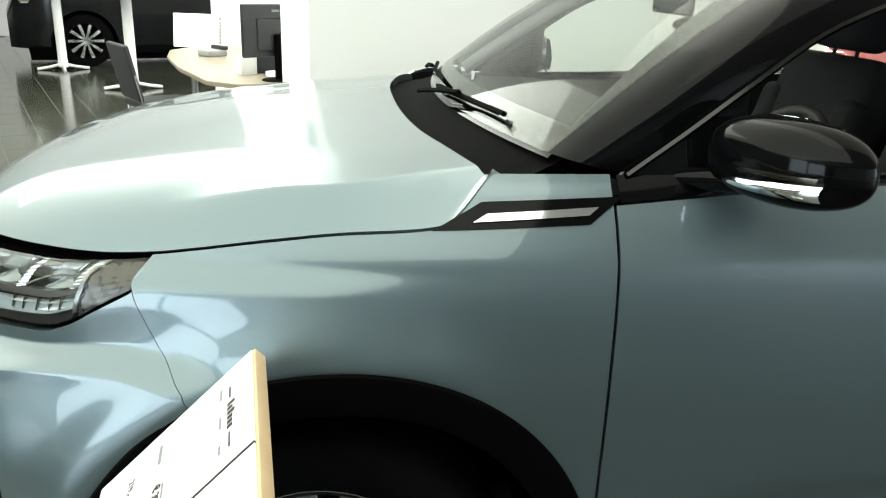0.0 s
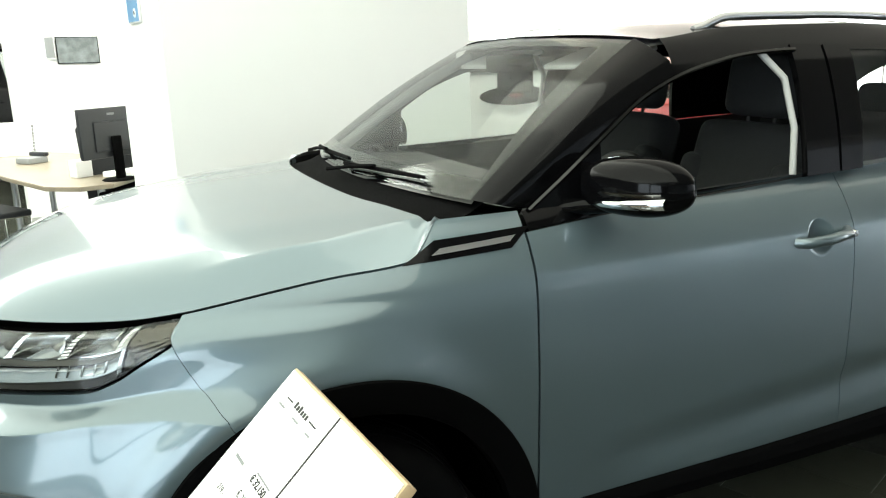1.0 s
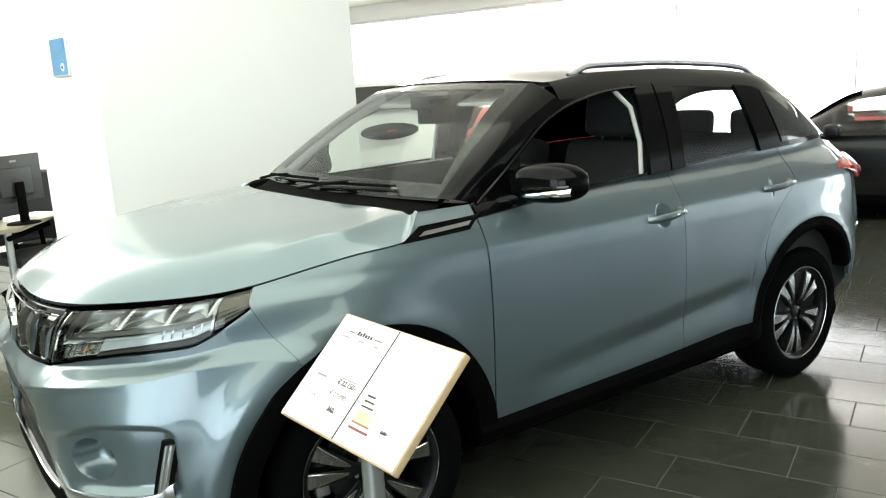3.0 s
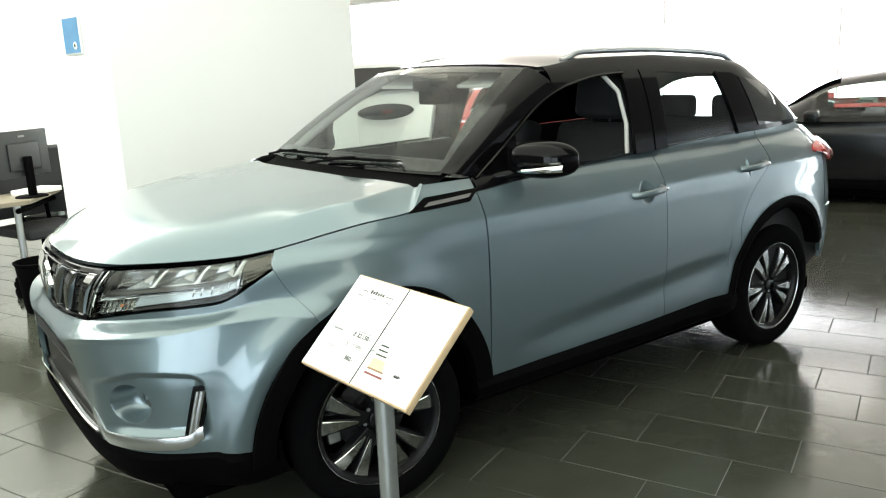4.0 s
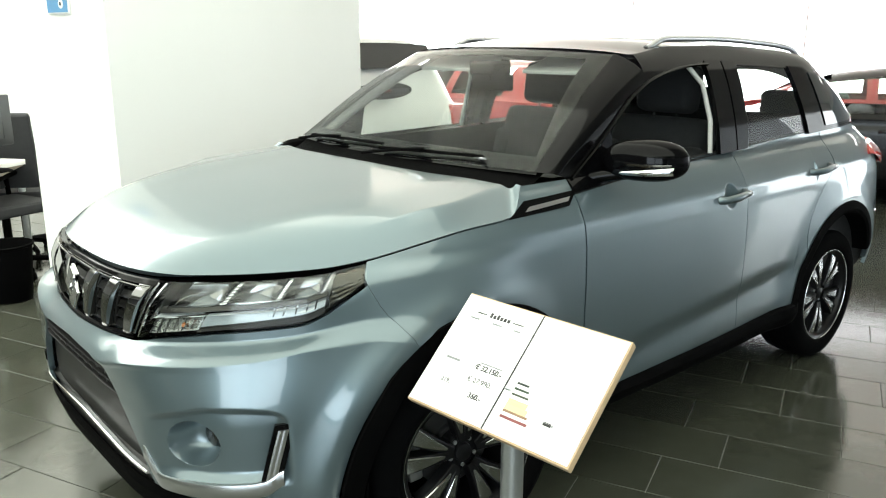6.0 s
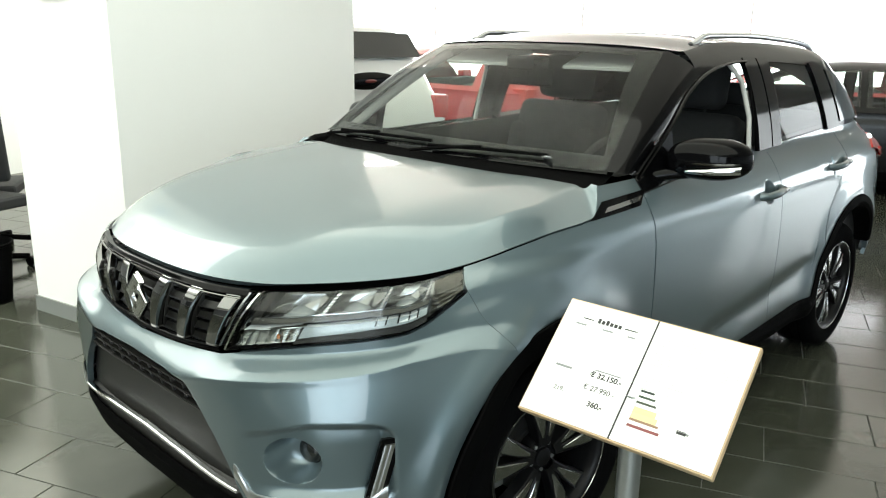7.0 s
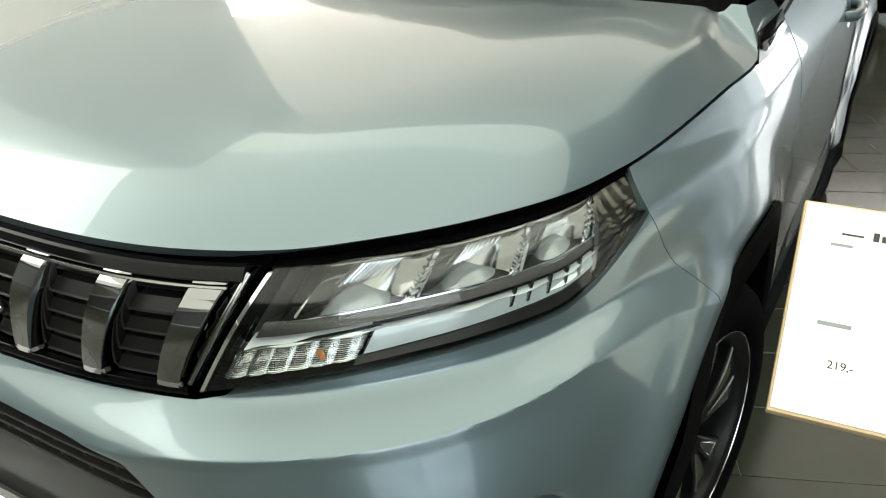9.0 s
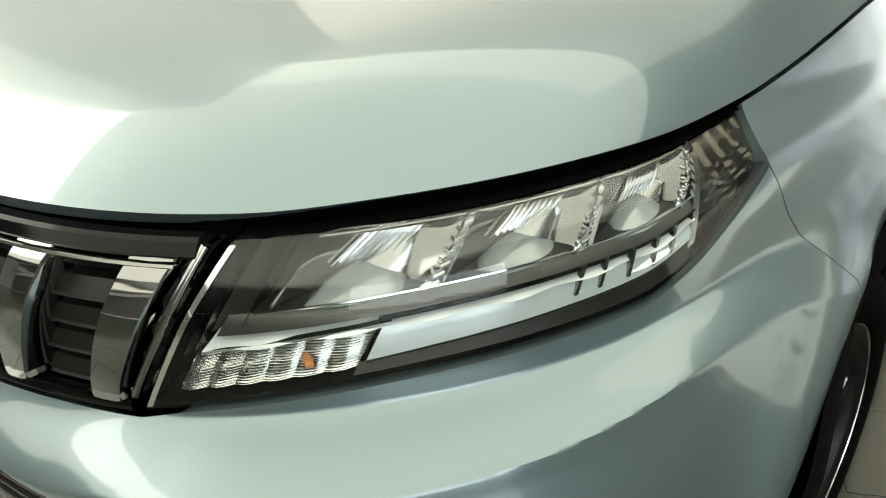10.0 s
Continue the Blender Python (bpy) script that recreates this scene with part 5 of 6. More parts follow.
    # end box of the guide, also whitened for the reflection, with upright fins
    part("end_box", sheet(lambda u, v: lens_fn(u, 0.245 + 0.175 * v + 0.02 * u, -0.009 - 0.020 * v - 0.003 * math.sin(u * 7), 0.610, 0.805), steps(0, 1, 20), steps(0, 1, 6), 0.004, sgn < 0, 60), M_LAMPGLINT, HL)
    for a in (0.600, 0.640, 0.690, 0.735, 0.772):
        part("end_fin", sheet(lambda u, v: lens_fn(u, 0.24 + 0.22 * v, -0.007, a, a + 0.006), [0, 1], steps(0, 1, 5), 0.006, sgn < 0), M_GREYCHROME, HL)

    # turn signal: broad upright flutes crossed by fine ribs
    def signal(u, v):
        r = 0.0030 * abs(math.sin(u * 19 + 0.6 * v)) + 0.0009 * math.sin(v * 95)
        return lens_fn(u, 0.050 + 0.265 * v, -0.018 + r - 0.010 * v, 0.035, 0.300)
    part("turn_signal", sheet(signal, steps(0, 1, 110), steps(0, 1, 90), 0.004, sgn < 0, 80), M_RIBS, HL, "ribbed turn signal")
    c0 = lens_fn(0.5, 0.19, -0.006, 0.205, 0.245)
    part("bulb", lathe([(0, 0.004), (0.004, 0.003), (0.005, -0.004), (0.004, -0.012)], 16), M_AMBER, HL, "amber bulb").matrix_local = Matrix.Translation(c0) @ Matrix.Rotation(radians(-35) * sgn, 4, 'Z')

# ---- inside the cabin ----
part("cabin_floor", box(-2.9, -0.35, -0.70, 0.70, 0.28, 0.33, 0.01), M_CABIN, CAR)
for sgn in (1, -1):
    def trim(u, v):
        x = -0.5 + (-3.0 + 0.5) * u
        z = 0.32 + (glass_low(x) - 0.012 - 0.32) * v
        return Vector((x, sgn * (min(side_y(x, min(z, 1.2)), 0.80) - 0.045 + 0.03 * math.sin(3 * v)), z))
    part("door_trim", sheet(trim, steps(0, 1, 30), steps(0, 1, 10), 0, sgn > 0), M_CABIN, CAR)


def dash(u, v):
    y = -0.70 + 1.40 * u
    hood = 0.025 * math.exp(-((y - 0.36) / 0.16) ** 2)
    prof = ((-0.40 - 0.10 * (y / 0.7) ** 2, 1.135), (-0.60, 1.135 + 0.2 * hood), (-0.80, 1.120 + hood), (-0.90, 1.085 + hood), (-0.93, 1.02), (-0.88, 0.85), (-0.80, 0.70), (-0.7, 0.45))[int(round(v))]
    return Vector((prof[0], y, prof[1]))


part("dashboard", sheet(dash, steps(0, 1, 40), list(range(8)), 0, False, 50), M_CABIN, CAR, "black moulded dashboard")
part("firewall", box(-0.44, -0.40, -0.72, 0.72, 0.3, 1.12), M_DARK, CAR)
part("infotainment_screen", box(-0.955, -0.93, -0.12, 0.12, 0.93, 1.06, 0.006), M_CARGLASS, CAR)
stw = part("steering_wheel", pipe([(0.185 * math.cos(a), 0.185 * math.sin(a), 0) for a in steps(0, 2 * math.pi * 39 / 40, 40)], 0.016, 10, True), M_CABIN, CAR, "black leather steering wheel")
stw.matrix_local = Matrix.Translation((-1.02, 0.36, 1.02)) @ Matrix.Rotation(radians(66), 4, 'Y')
for a in (0, 180, 270):
    b = radians(a + 90)
    part("wheel_spoke", tube((0.04 * math.cos(b), 0.04 * math.sin(b), 0.02), (0.18 * math.cos(b), 0.18 * math.sin(b), 0), 0.018), M_CABIN, stw)
part("airbag_cover", lathe([(0, 0.03), (0.05, 0.028), (0.066, 0.015), (0.07, 0.0)], 24, 'Z'), M_CABIN, stw)


def cushion(x0, x1, y0, y1, z0, z1, r=0.05):
    return box(x0, x1, y0, y1, z0, z1, r, seg=4)


def seat(y):
    st = part("front_seat", cushion(-1.50, -0.96, y - 0.25, y + 0.25, 0.50, 0.68, 0.06), M_FABRIC, CAR, "dark fabric front seat with a headrest")
    bk = part("seat_back", cushion(-0.075, 0.075, -0.25, 0.25, 0.0, 0.66, 0.065), M_FABRIC, st)
    bk.matrix_local = Matrix.Translation((-1.47, y, 0.62)) @ Matrix.Rotation(radians(-16), 4, 'Y')
    for sd in (-1, 1):
        bo = part("side_bolster", cushion(-0.05, 0.05, -0.05, 0.05, 0.0, 0.50, 0.045), M_FABRIC, st)
        bo.matrix_local = Matrix.Translation((-1.43, y + sd * 0.215, 0.66)) @ Matrix.Rotation(radians(-16), 4, 'Y')
    hd = part("headrest", cushion(-0.065, 0.065, -0.145, 0.145, 0.0, 0.215, 0.055), M_FABRIC, st)
    hd.matrix_local = Matrix.Translation((-1.645, y, 1.275)) @ Matrix.Rotation(radians(-8), 4, 'Y')
    for sd in (-0.06, 0.06):
        part("headrest_post", tube((-1.63, y + sd, 1.20), (-1.65, y + sd, 1.32), 0.007), M_CABIN, st)


seat(0.36)
seat(-0.36)
rb = part("rear_bench", cushion(-2.45, -1.98, -0.62, 0.62, 0.50, 0.68, 0.06), M_FABRIC, CAR, "dark fabric rear bench")
bk = part("bench_back", cushion(-0.08, 0.08, -0.62, 0.62, 0, 0.62, 0.06), M_FABRIC, rb)
bk.matrix_local = Matrix.Translation((-2.47, 0, 0.62)) @ Matrix.Rotation(radians(-18), 4, 'Y')
for y in (-0.4, 0.0, 0.4):
    part("headrest", cushion(-2.74, -2.64, y - 0.13, y + 0.13, 1.20, 1.34, 0.045), M_FABRIC, rb)
for sgn in (1, -1):
    # pale belt and inner pillar cover
    part("pillar_cover", pipe([(-1.385, sgn * 0.755, 1.15), (-1.40, sgn * 0.735, 1.28), (-1.395, sgn * 0.69, 1.42), (-1.33, sgn * 0.650, 1.50)], 0.010, 8), M_PALE, CAR, "pale inner pillar cover")
    part("screen_pillar_cover", pipe([screen_fn(0.93 * sgn, v) + Vector((-0.05, 0, -0.03)) for v in steps(0.05, 0.97, 12)], 0.022, 8), M_LINER, CAR)
rm = part("rear_view_mirror", cushion(-0.90, -0.875, -0.115, 0.115, 1.385, 1.455, 0.012), M_BLACK, CAR, "black inside mirror")
part("mirror_stem", tube((-0.88, 0, 1.43), (-0.86, 0, 1.50), 0.012), M_BLACK, rm)
part("sensor_pod", cushion(-0.93, -0.81, -0.07, 0.07, 1.450, 1.510, 0.015), M_BLACK, CAR)
for sgn in (1, -1):
    vis = part("sun_visor", box(-0.085, 0.085, -0.19, 0.19, -0.008, 0.008, 0.006), M_PALE, CAR, "pale fabric sun visor")
    vis.matrix_local = Matrix.Translation((-1.0, sgn * 0.33, 1.492)) @ Matrix.Rotation(radians(18), 4, 'Y')
# ---- price stand ----
ex = Vector((-0.054, 0.49, -0.013)).normalized()
ez = Vector((0.68, 0.094, 0.727)).normalized()
ey = ez.cross(ex).normalized()
ex = ey.cross(ez).normalized()
BC = Vector((0.217, 1.225, 0.797))
BOARD_M = Matrix(((ex.x, ey.x, ez.x, BC.x), (ex.y, ey.y, ez.y, BC.y), (ex.z, ey.z, ez.z, BC.z), (0, 0, 0, 1)))
STAND = thing("price_stand", "tilted wooden price board with two white sheets on a steel post", "sign")
post = part("post", tube((0.225, 1.235, 0.012), (0.225, 1.235, 0.765), 0.029, seg=24), M_STEEL, STAND, "round brushed steel post")
part("foot_plate", lathe([(0.0, 0.012), (0.150, 0.010), (0.158, 0.004), (0.158, 0.0), (0.0, 0.0)], 40, 'Z'), M_STEEL, STAND).matrix_local = Matrix.Translation((0.225, 1.235, 0.0))
board = part("board", box(-0.250, 0.250, -0.168, 0.168, -0.026, -0.003, 0.003), M_PLY, STAND, "pale birch plywood board")
board.matrix_local = BOARD_M
part("bracket", tube((0.0, 0.0, -0.085), (0.0, 0.0, -0.024), 0.022, 0.05), M_STEEL, board)
for x0, x1 in ((-0.246, -0.002), (0.002, 0.246)):
    part("sheet", box(x0, x1, -0.163, 0.163, -0.003, 0.0, 0.0008), M_PAPER, board, "white printed sheet under clear film")
part("divider", box(-0.0018, 0.0018, -0.163, 0.163, -0.003, 0.0012), M_INK, board)


def ink(x0, x1, y0, y1, m=M_GREYINK, parent=board, h=0.0009):
    return part("print", box(x0, x1, y0, y1, 0.0002, h), m, parent)


def words(text, x, y, size, m=M_INK, parent=board, bold=0.0, z=0.0006):
    c = bpy.data.curves.new("print", 'FONT')
    c.body, c.size, c.extrude, c.offset = text, size, 0.0003, bold
    c.materials.append(m)
    ob = new("print", c)
    ob.parent = parent
    ob.matrix_local = Matrix.Translation((x, y, z))
    return ob


# heading: model names as plain bars
ink(-0.192, -0.162, 0.117, 0.120, M_INK)
for k in range(6):
    ink(-0.150 + 0.0115 * k, -0.142 + 0.0115 * k, 0.114, 0.124 + (0.004 if k in (0, 2) else 0), M_INK)
ink(-0.074, -0.040, 0.117, 0.120, M_INK)
for x0, x1, y in ((-0.205, -0.175, 0.098), (-0.13, -0.10, 0.098), (-0.06, -0.04, 0.098)):
    ink(x0, x1, y, y + 0.004)
words("\u20ac 32.150.-", -0.108, -0.030, 0.020, bold=0.0006)
words("\u20ac 27.990.-", -0.112, -0.066, 0.020)
words("219,-", -0.184, -0.090, 0.017)
words("360,-", -0.084, -0.106, 0.020, bold=0.0006)
ink(-0.205, -0.160, -0.028, -0.022)
ink(-0.100, -0.030, -0.012, -0.009)
for y0, y1, n, w in ((0.10, 0.135, 4, 0.19), (0.045, 0.085, 5, 0.06), (-0.02, 0.02, 4, 0.10)):
    for k in range(n):
        y = y0 + (y1 - y0) * k / n
        ink(0.022, 0.022 + w * (0.8 + 0.2 * ((k * 7) % 3) / 2), y, y + 0.0024, M_FAINTINK)
        if w < 0.1:
            ink(0.125, 0.165, y, y + 0.0024, M_FAINTINK)
            ink(0.185, 0.228, y, y + 0.0024, M_FAINTINK)
for k in range(4):
    ink(0.13, 0.232, -0.125 + 0.011 * k, -0.1232 + 0.011 * k, M_FAINTINK)
# energy scale: three dark lines, a pale yellow block, two brown lines
for k, (c, h) in enumerate((((0.02, 0.03, 0.025), 0.0055), ((0.03, 0.05, 0.03), 0.0055), ((0.05, 0.06, 0.04), 0.0055), ((0.62, 0.60, 0.28), 0.0150), ((0.66, 0.60, 0.30), 0.0150), ((0.26, 0.15, 0.09), 0.0060), ((0.20, 0.05, 0.05), 0.0070))):
    m = mat("energy_ink", c, 0.5)
    y = -0.022 - 0.0150 * k
    ink(0.028, 0.062 + 0.0075 * k, y - h, y, m)
ink(0.142, 0.164, -0.098, -0.089, M_INK)
ink(0.164, 0.170, -0.096, -0.091, M_GREYINK)

# ---- poster and pictures ----
def flat_frame(name, label, category, m, w, h, face, rim=M_WHITE):
    t = thing(name, label, category, m)
    part("frame", box(-w / 2, w / 2, 0, 0.012, -h / 2, h / 2, 0.003), rim, t)
    f = part("print_face", box(-w / 2 + 0.008, w / 2 - 0.008, 0.012, 0.014, -h / 2 + 0.008, h / 2 - 0.008), face, t)
    return t


pm = colpt(-0.002, 0.42)
ps = flat_frame("poster", "small blue notice with a round white mark on the column", "poster", Matrix.Translation((pm.x, pm.y, 1.84)) @ Matrix.Rotation(CT - math.pi / 2, 4, 'Z'), 0.22, 0.22, M_BLUE)
part("round_mark", lathe([(0, 0.0165), (0.022, 0.0165), (0.024, 0.014)], 24), M_WHITE, ps).matrix_local = Matrix.Translation((-0.04, 0, -0.06))
part("round_dot", lathe([(0, 0.018), (0.009, 0.018), (0.01, 0.0165)], 16), M_INK, ps).matrix_local = Matrix.Translation((-0.04, 0, -0.06))
wall_dir = math.atan2(-8.4 + 6.75, -4.5 - 1.25)
M_PHOTO = mat("photo_print", (0.16, 0.18, 0.18), 0.4, 0, 0.3, 0.9, 14)
ph = flat_frame("wall_photo", "dark grey photograph on the office wall", "picture", Matrix.Translation((0.60, -6.92, 1.69)) @ Matrix.Rotation(wall_dir + math.pi, 4, 'Z'), 0.42, 0.27, M_PHOTO, M_BLACK)
ph2 = flat_frame("wall_photo", "small leaflet beside the wall photograph", "picture", Matrix.Translation((0.86, -6.84, 1.72)) @ Matrix.Rotation(wall_dir + math.pi, 4, 'Z'), 0.10, 0.22, M_GREYINK, M_WHITE)

# ---- office corner ----
def desk():
    t = thing("desk", "beige office desk with a rounded end on steel legs", "desk")
    bm = bmesh.new()
    pts = [(-0.05, -4.10), (0.42, -3.24), (0.62, -3.20), (0.84, -3.36), (1.15, -4.10), (1.38, -4.90), (1.45, -5.40), (1.28, -5.85), (1.00, -5.92), (0.72, -5.60), (0.45, -4.90)]
    vs_ = [bm.verts.new((x, y, 0.725)) for x, y in pts]
    f = bm.faces.new(vs_)
    r = bmesh.ops.extrude_face_region(bm, geom=[f])
    bmesh.ops.translate(bm, vec=(0, 0, 0.03), verts=[v for v in r["geom"] if isinstance(v, bmesh.types.BMVert)])
    bmesh.ops.bevel(bm, geom=[e for e in bm.edges], offset=0.004, segments=2, affect='EDGES')
    part("desktop", bm, M_WOODTOP, t, "beige laminate top")
    for x, y in ((0.10, -3.95), (0.50, -3.32), (1.18, -4.95), (0.95, -5.60)):
        part("leg", tube((x, y, 0.0), (x, y, 0.725), 0.025), M_STEEL, t, "grey steel leg")
    part("cross_bar", tube((0.10, -3.95, 0.68), (0.50, -3.28, 0.68), 0.02), M_TRIM, t)
    return t


desk()


def monitor(m):
    t = thing("monitor", "black flat computer monitor on a stand, seen from behind", "monitor", m)
    part("panel", box(-0.25, 0.25, -0.02, 0.012, 0.155, 0.49, 0.008), M_MONITOR, t, "black plastic back")
    part("bulge", box(-0.15, 0.15, 0.012, 0.024, 0.20, 0.40, 0.010), M_MONITOR, t)
    part("neck", box(-0.035, 0.035, 0.03, 0.055, 0.01, 0.30, 0.008), M_TRIM, t)
    part("base", lathe([(0, 0.012), (0.10, 0.011), (0.115, 0.004), (0.115, 0)], 32, 'Z'), M_TRIM, t).matrix_local = Matrix.Translation((0, 0.03, 0))
    part("logo_bar", box(-0.03, 0.03, 0.0125, 0.0135, 0.440, 0.455), M_GREYINK, t)
    return t


monitor(pose(0.39, -3.46, 0.756, 0, 0, 38))


def office_chair(m, label):
    t = thing("office_chair", label, "chair", m, group="office chairs")
    part("seat", box(-0.24, 0.24, -0.24, 0.24, 0.44, 0.52, 0.035, seg=3), M_CHAIRBLACK, t)
    b = part("backrest", box(-0.22, 0.22, -0.035, 0.035, 0.0, 0.55, 0.03, seg=3), M_CHAIRBLACK, t)
    b.matrix_local = Matrix.Translation((0, -0.25, 0.56)) @ Matrix.Rotation(radians(10), 4, 'X')
    part("back_bar", pipe([(0, -0.05, 0.44), (0, -0.26, 0.44), (0, -0.30, 0.60), (0, -0.31, 0.75)], 0.018), M_TRIM, t)
    part("gas_lift", tube((0, 0, 0.10), (0, 0, 0.45), 0.028), M_TRIM, t)
    for k in range(5):
        a = radians(72 * k + 10)
        part("foot", pipe([(0.03 * math.cos(a), 0.03 * math.sin(a), 0.11), (0.29 * math.cos(a), 0.29 * math.sin(a), 0.07)], 0.02), M_TRIM, t)
        part("castor", tube((0.29 * math.cos(a) - 0.012, 0.29 * math.sin(a), 0.03), (0.29 * math.cos(a) + 0.012, 0.29 * math.sin(a), 0.03), 0.03), M_TRIM, t)
    return t


office_chair(pose(0.06, -4.15, 0, 0, 0, 150), "black office chair pushed behind the desk")
office_chair(pose(0.30, -3.62, 0, 0, 0, 20), "black office chair under the desk edge")


def visitor_chair(m, label="black visitor chair on a thin chrome frame"):
    t = thing("visitor_chair", label, "chair", m, group="visitor chairs")
    part("seat", box(-0.23, 0.23, -0.23, 0.22, 0.43, 0.48, 0.02, seg=3), M_CHAIRBLACK, t)
    b = part("backrest", box(-0.22, 0.22, -0.02, 0.02, 0.0, 0.42, 0.018, seg=3), M_CHAIRBLACK, t)
    b.matrix_local = Matrix.Translation((0, -0.23, 0.50)) @ Matrix.Rotation(radians(12), 4, 'X')
    for s in (-0.22, 0.22):
        part("leg", pipe([(s, 0.2, 0.012), (s, 0.2, 0.43), (s, -0.22, 0.45), (s, -0.27, 0.70)], 0.011), M_CHROME, t)
        part("leg", pipe([(s, -0.2, 0.43), (s, -0.24, 0.012)], 0.011), M_CHROME, t)
    return t


visitor_chair(pose(1.32, -4.35, 0, 0, 0, 120))


def bin_(m):
    t = thing("waste_bin", "black plastic waste bin beside the desk", "bin", m)
    part("body", lathe([(0.0, 0.004), (0.125, 0.004), (0.128, 0.012), (0.158, 0.345), (0.168, 0.350), (0.170, 0.362), (0.160, 0.366), (0.154, 0.350), (0.122, 0.02), (0.0, 0.018)], 40, 'Z'), M_TRIM, t)
    return t


bin_(pose(0.46, -2.98, 0))
# papers, box and cups on the desk
def desk_item(name, label, cat, bm, m, mat_):
    t = thing(name, label, cat, m)
    part("body", bm, mat_, t)
    return t


desk_item("document_tray", "white document holder on the desk", "holder", box(-0.06, 0.06, -0.05, 0.05, 0, 0.12, 0.004), pose(0.62, -3.75, 0.756, 0, 0, 30), M_WHITE)
desk_item("paper_stack", "stack of white papers on the desk", "paper", box(-0.15, 0.15, -0.10, 0.10, 0, 0.035, 0.002), pose(0.30, -3.66, 0.756, 0, 0, 35), M_PAPER)
cal = thing("desk_calendar", "large white spiral-bound sheet standing on the desk", "calendar", pose(1.27, -5.66, 0.757, 8, 0, -14))
part("sheet", box(-0.21, 0.21, -0.004, 0.004, 0.0, 0.30, 0.001), M_PAPER, cal)
for k in range(8):
    part("spiral_ring", pipe([(-0.235, 0.0 + 0.02 * math.cos(a), 0.05 + 0.03 * k + 0.008 * math.sin(a)) for a in steps(0, 6.0, 10)], 0.004, 6), M_INK, cal)
dph = thing("desk_phone", "grey desk telephone with a black handset", "telephone", pose(1.02, -4.95, 0.756, 0, 0, 40))
part("body", box(-0.09, 0.09, -0.09, 0.09, 0, 0.05, 0.015), M_GREYINK, dph)
part("handset", box(-0.095, -0.045, -0.10, 0.10, 0.05, 0.085, 0.015), M_MONITOR, dph)


def bar_table(m, label="tall white pedestal table with splayed feet"):
    t = thing("bar_table", label, "table", m, group="pedestal tables")
    part("tabletop", lathe([(0, 1.13), (0.44, 1.13), (0.455, 1.14), (0.455, 1.155), (0.44, 1.165), (0, 1.165)], 48, 'Z'), M_WHITE, t)
    part("column", lathe([(0.06, 0.04), (0.075, 0.06), (0.062, 0.15), (0.062, 1.08), (0.10, 1.13)], 24, 'Z'), M_WHITE, t)
    for k in range(4):
        a = radians(90 * k + 20)
        part("foot", pipe([(0.04 * math.cos(a), 0.04 * math.sin(a), 0.08), (0.18 * math.cos(a), 0.18 * math.sin(a), 0.045), (0.34 * math.cos(a), 0.34 * math.sin(a), 0.022)], 0.02), M_WHITE, t)
    return t


bar_table(pose(2.47, -8.25, 0))
bar_table(pose(3.85, -10.1, 0))

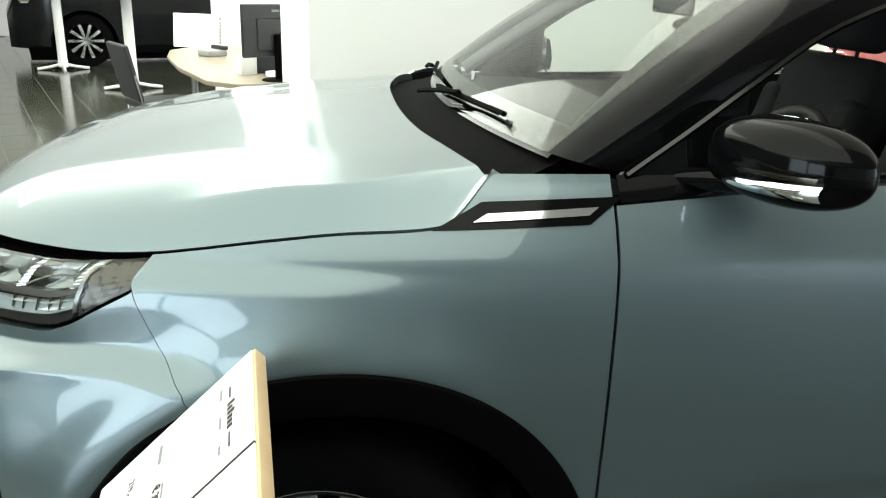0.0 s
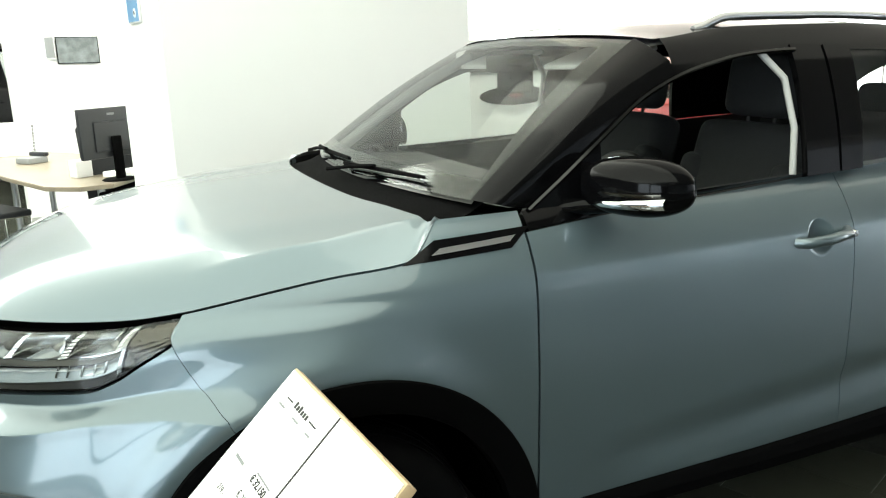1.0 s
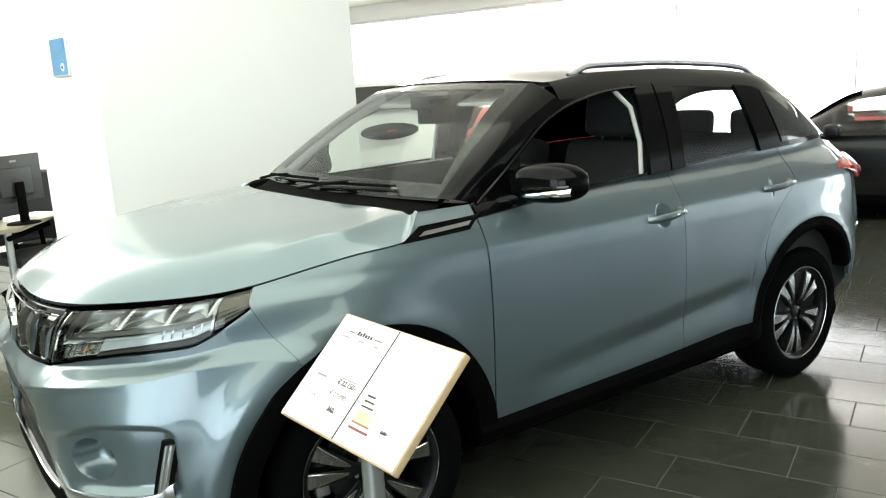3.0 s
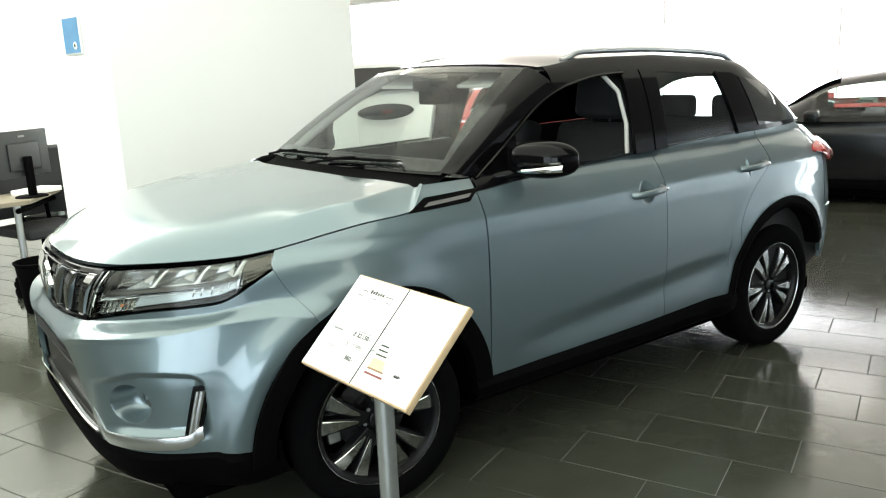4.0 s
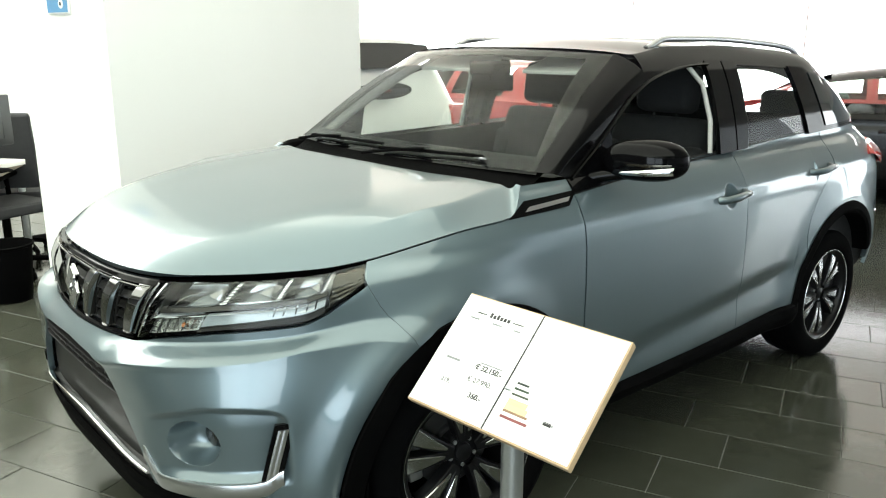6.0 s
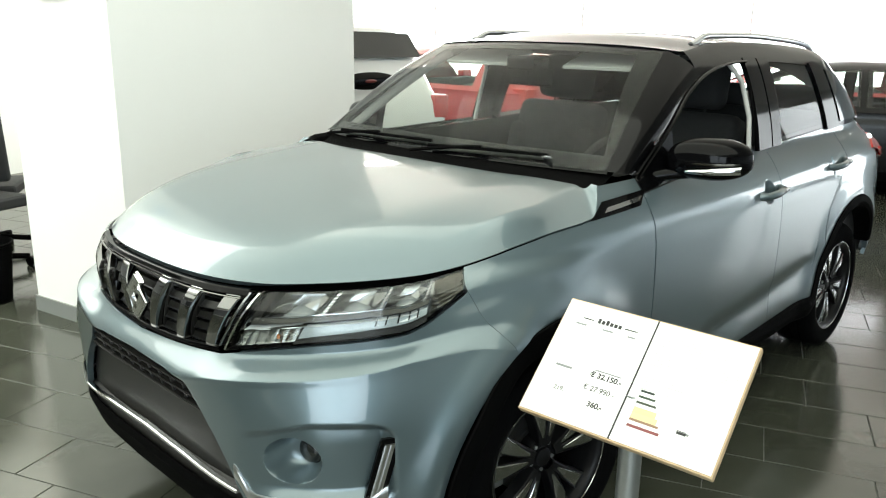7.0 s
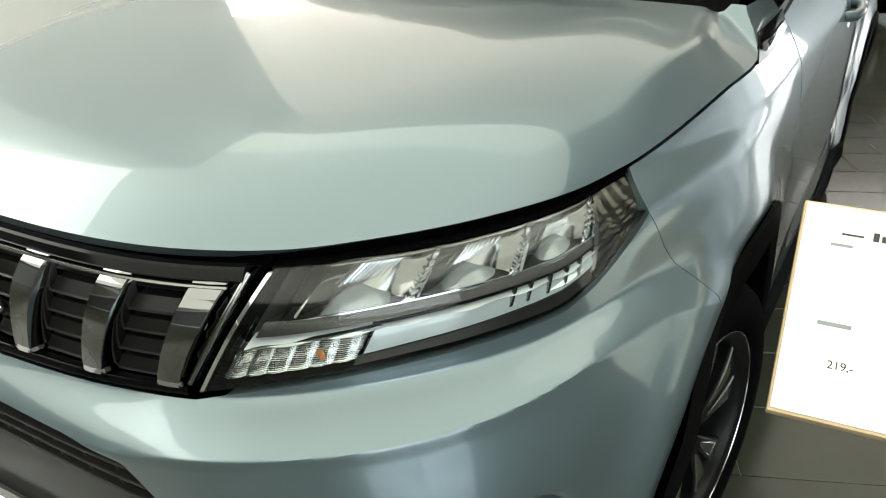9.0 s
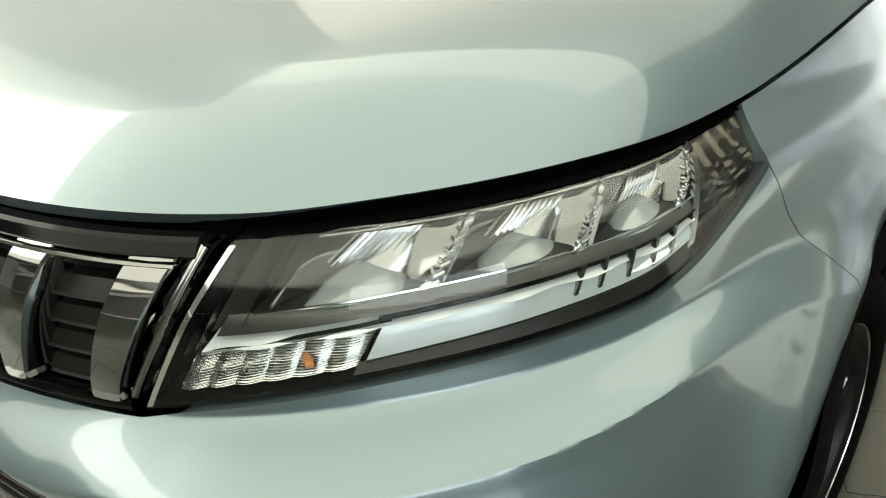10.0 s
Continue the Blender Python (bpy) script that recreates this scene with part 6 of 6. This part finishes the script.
# ---- other cars on show ----
def plain_car(name, label, m, body_m, length=4.1, width=1.75, height=1.47, belt_z=0.95, bonnet=0.85, rear_sill=None, rear_lamps=M_REDLENS):
    """A simpler hatchback: nose at +x, middle of the car above the origin."""
    t = thing(name, label, "car", m)
    L, W, H = length / 2, width / 2, height
    top = curve((-L, 0.72), (-L + 0.03, 1.00), (-L + 0.10, belt_z + 0.12), (-L + 0.28, H - 0.10), (-L + 0.62, H - 0.02), (-0.25, H), (0.35, H - 0.06), (1.15, belt_z + 0.03), (L - 0.45, bonnet + 0.03), (L - 0.10, bonnet - 0.10), (L, 0.62))
    halfw = curve((-L, 0.78 * W), (-L + 0.06, 0.89 * W), (-L + 0.4, 0.97 * W), (-0.6, W), (0.8, W), (L - 0.5, 0.95 * W), (L - 0.12, 0.75 * W), (L, 0.50 * W))
    wx = (L - 0.82, -L + 0.72)
    wr = 0.315

    def sec(x, s):
        # s 0..1 from sill up and over to the middle
        w, hi = halfw(x), top(x)
        zs = 0.22
        shoulder = min(belt_z, hi - 0.04)
        if s < 0.5:
            f = s / 0.5
            z = zs + (shoulder - zs) * f
            y = w * (0.93 + 0.07 * math.sin(math.pi * min(1.0, f * 1.15) * 0.62)) - 0.02 * smooth(0.8, 1, f)
            for c in wx:
                d = abs(x - c)
                if d < 0.36:
                    z = max(z, wr + math.sqrt(0.36 ** 2 - d * d)) if z < 0.7 else z
            return Vector((x, y, z))
        f = (s - 0.5) / 0.5
        lean = smooth(0.0, 0.25, hi - shoulder)
        y0 = w * 0.985
        a = f * math.pi / 2
        y = y0 * (math.cos(a) ** (0.42 if lean > 0.3 else 0.8)) * (1 - 0.22 * lean * math.sin(a) ** 0.8 * (1 if f < 0.98 else 1))
        return Vector((x, y, shoulder + (hi - shoulder) * math.sin(a) ** (0.95)))
    PANES = ((0.62, -0.28), (-0.34, -1.22 if L > 1.9 else -1.1))
    xs = steps(-L, L, 90)
    ss = steps(0, 1, 33)
    for sgn in (1, -1):
        shell = sheet(lambda u, v: (lambda p: Vector((p.x, sgn * p.y, p.z)))(sec(u, v)), xs, ss, 0, sgn > 0, 35)
        bm = bmesh.new()
        bm.from_mesh(shell)
        holes = []
        for fc in bm.faces:
            c = fc.calc_center_median()
            for x0, x1 in PANES:
                if x1 + 0.03 < c.x < x0 - 0.03 and belt_z + 0.035 < c.z < top(c.x) - 0.10 and abs(c.y) > 0.45 * W:
                    holes.append(fc)
        bmesh.ops.delete(bm, geom=holes, context='FACES')
        bm.to_mesh(shell)
        bm.free()
        part("body", shell, body_m, t)
        # side glass
        for x0, x1 in PANES:
            def pane(u, v, x0=x0, x1=x1):
                x = x0 + (x1 - x0) * u
                lim = top(x) - 0.07
                f = 0.06 + 0.62 * v
                p = sec(x, 0.5 + 0.5 * f)
                p.z = min(p.z, max(lim, belt_z + 0.03))
                return Vector((p.x, sgn * (p.y + 0.006), p.z))
            part("side_window", sheet(pane, steps(0, 1, 14), steps(0, 1, 8), 0, sgn > 0), M_SIDEGLASS, t)
        part("wing_mirror", box(0.52, 0.66, sgn * (W + 0.08) - 0.10, sgn * (W + 0.08) + 0.08, belt_z - 0.01, belt_z + 0.12, 0.04, seg=3), body_m, t)
        part("door_handle", box(-0.28, -0.10, sgn * (W + 0.0) - 0.012, sgn * (W + 0.0) + 0.022, belt_z - 0.13, belt_z - 0.10, 0.008), body_m, t)
        part("sill", box(wx[1] + 0.36, wx[0] - 0.36, sgn * W * 0.93 - 0.05, sgn * W * 0.93 + 0.025, 0.17, 0.27, 0.02), M_TRIM, t)
        lp = part("tail_lamp", box(-L + 0.02, -L + 0.22, sgn * W * 0.80 - 0.10, sgn * W * 0.80 + 0.075, belt_z - 0.14, belt_z + 0.06, 0.03, seg=3), rear_lamps, t)
        part("headlamp", box(L - 0.42, L - 0.14, sgn * W * 0.68 - 0.14, sgn * W * 0.68 + 0.15, bonnet - 0.22, bonnet - 0.08, 0.04, seg=3), M_CHROME, t)
        for x in wx:
            w = part("wheel", lathe([(0.20, -0.09), (0.25, -0.10), (0.30, -0.09), (0.315, -0.05), (0.315, 0.05), (0.30, 0.09), (0.25, 0.10), (0.20, 0.09)], 40), M_RUBBER, t)
            w.matrix_local = Matrix.Translation((x, sgn * (W * 0.985 - 0.11), 0.315)) @ (Matrix.Rotation(math.pi, 4, 'Z') if sgn < 0 else Matrix())
            part("rim", lathe([(0.205, 0.05), (0.20, 0.09), (0.205, 0.098), (0.212, 0.09)], 40), M_ALLOY, w)
            # black disc in place of shade between the spokes
            part("spoke_shade_disc", lathe([(0.0, 0.02), (0.21, 0.02)], 24), M_DARK, w)
            for k in range(10):
                part("spoke", SIMPLE_SPOKE, M_ALLOY, w).matrix_local = Matrix.Rotation(radians(36 * k), 4, 'Y')
    # front and rear screens just above the shell
    def fscreen(u, v):
        y = (-0.56 + 1.12 * u) * W / 0.875
        x = 1.12 + (0.36 - 1.12) * v
        return Vector((x + 0.02, y * (1 - 0.12 * v), top(x) - 0.06 * (y / W) ** 2 + 0.012))
    part("windscreen", sheet(fscreen, steps(0, 1, 14), steps(0, 1, 10), 0, False), M_CARGLASS, t)

    zr = rear_sill or belt_z + 0.12

    def rscreen(u, v):
        y = (-0.60 + 1.20 * u) * W / 0.875 * (1 - 0.14 * v)
        z = zr + (H - 0.13 - zr) * v
        x = -L + 0.10 + 0.18 * (z - belt_z - 0.12) / (H - 0.10 - belt_z - 0.12)
        return Vector((x - 0.045 - 0.02 * (1 - (y / W) ** 2) + 0.10 * (y / W) ** 4, y, z - 0.05 * (y / W) ** 2 * v))
    part("rear_screen", sheet(rscreen, steps(0, 1, 14), steps(0, 1, 10), 0.01, True), M_CARGLASS, t)
    part("bumper", box(-L - 0.02, -L + 0.16, -W * 0.85, W * 0.85, 0.24, 0.50, 0.05, seg=3), M_TRIM, t)
    part("cabin_floor", box(-L + 0.4, L - 0.9, -W * 0.8, W * 0.8, 0.45, 0.50), M_DARK, t)
    for xx in (0.05, -0.95):
        part("seat_row", box(xx - 0.12, xx + 0.12, -W * 0.68, W * 0.68, 0.45, belt_z + 0.06, 0.06, seg=3), M_FABRIC, t)
    part("underbody", box(-L + 0.2, L - 0.2, -W * 0.88, W * 0.88, 0.09, 0.24), M_DARK, t)
    # black boxes added as the shade inside the wheel arches
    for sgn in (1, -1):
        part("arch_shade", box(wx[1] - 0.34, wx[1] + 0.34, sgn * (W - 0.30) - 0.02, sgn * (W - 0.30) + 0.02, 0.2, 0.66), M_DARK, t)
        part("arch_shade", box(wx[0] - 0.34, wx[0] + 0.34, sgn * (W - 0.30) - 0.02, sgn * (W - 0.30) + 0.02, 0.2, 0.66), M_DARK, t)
    return t


SIMPLE_SPOKE = spoke_mesh(0.012, 0.02, 0.0, 0.208, 0.0, 0.085, 0.03)
# white crossover, its tail towards the blue-grey car
WHITE_CAR = plain_car("car", "white crossover with a dark rear window parked behind the column", pose(-2.42, -4.75, 0, 0, 0, -92), M_WPAINT, 4.1, 1.90, 1.72, 1.02, 1.0, 1.39)
rp = part("tail_panel", lathe([(0, 0.02), (0.2, 0.018), (0.32, 0.0)], 40), M_BLACK, WHITE_CAR, "dark lens-shaped tail panel with a red centre")
rp.matrix_local = Matrix.Translation((-2.06, 0.04, 1.22)) @ Matrix.Rotation(radians(92), 4, 'Z') @ Matrix.Diagonal((0.88, 1, 0.21, 1))
part("red_centre", lathe([(0, 0.024), (0.06, 0.022), (0.08, 0.015)], 24), M_REDDARK, rp)
plain_car("car", "red hatchback parked in a row of show cars", pose(-5.55, -5.0, 0, 0, 0, -91), M_RPAINT, 3.9, 1.72, 1.44, 0.98, 0.90)
plain_car("car", "red hatchback parked beyond the black hatchback", pose(-9.9, -2.35, 0, 0, 0, -66), M_RPAINT, 3.9, 1.72, 1.28, 0.86, 0.80)
plain_car("car", "black hatchback parked near the showroom windows", pose(-7.65, -1.15, 0, 0, 0, -66), M_KPAINT, 4.1, 1.70, 1.36, 0.86, 0.80)
plain_car("car", "large black off-roader parked at the far end of the showroom", pose(2.45, -11.95, 0, 0, 0, 20) @ Matrix.Scale(1.2, 4), M_KPAINT, 4.3, 1.8, 1.60, 1.0, 0.95)
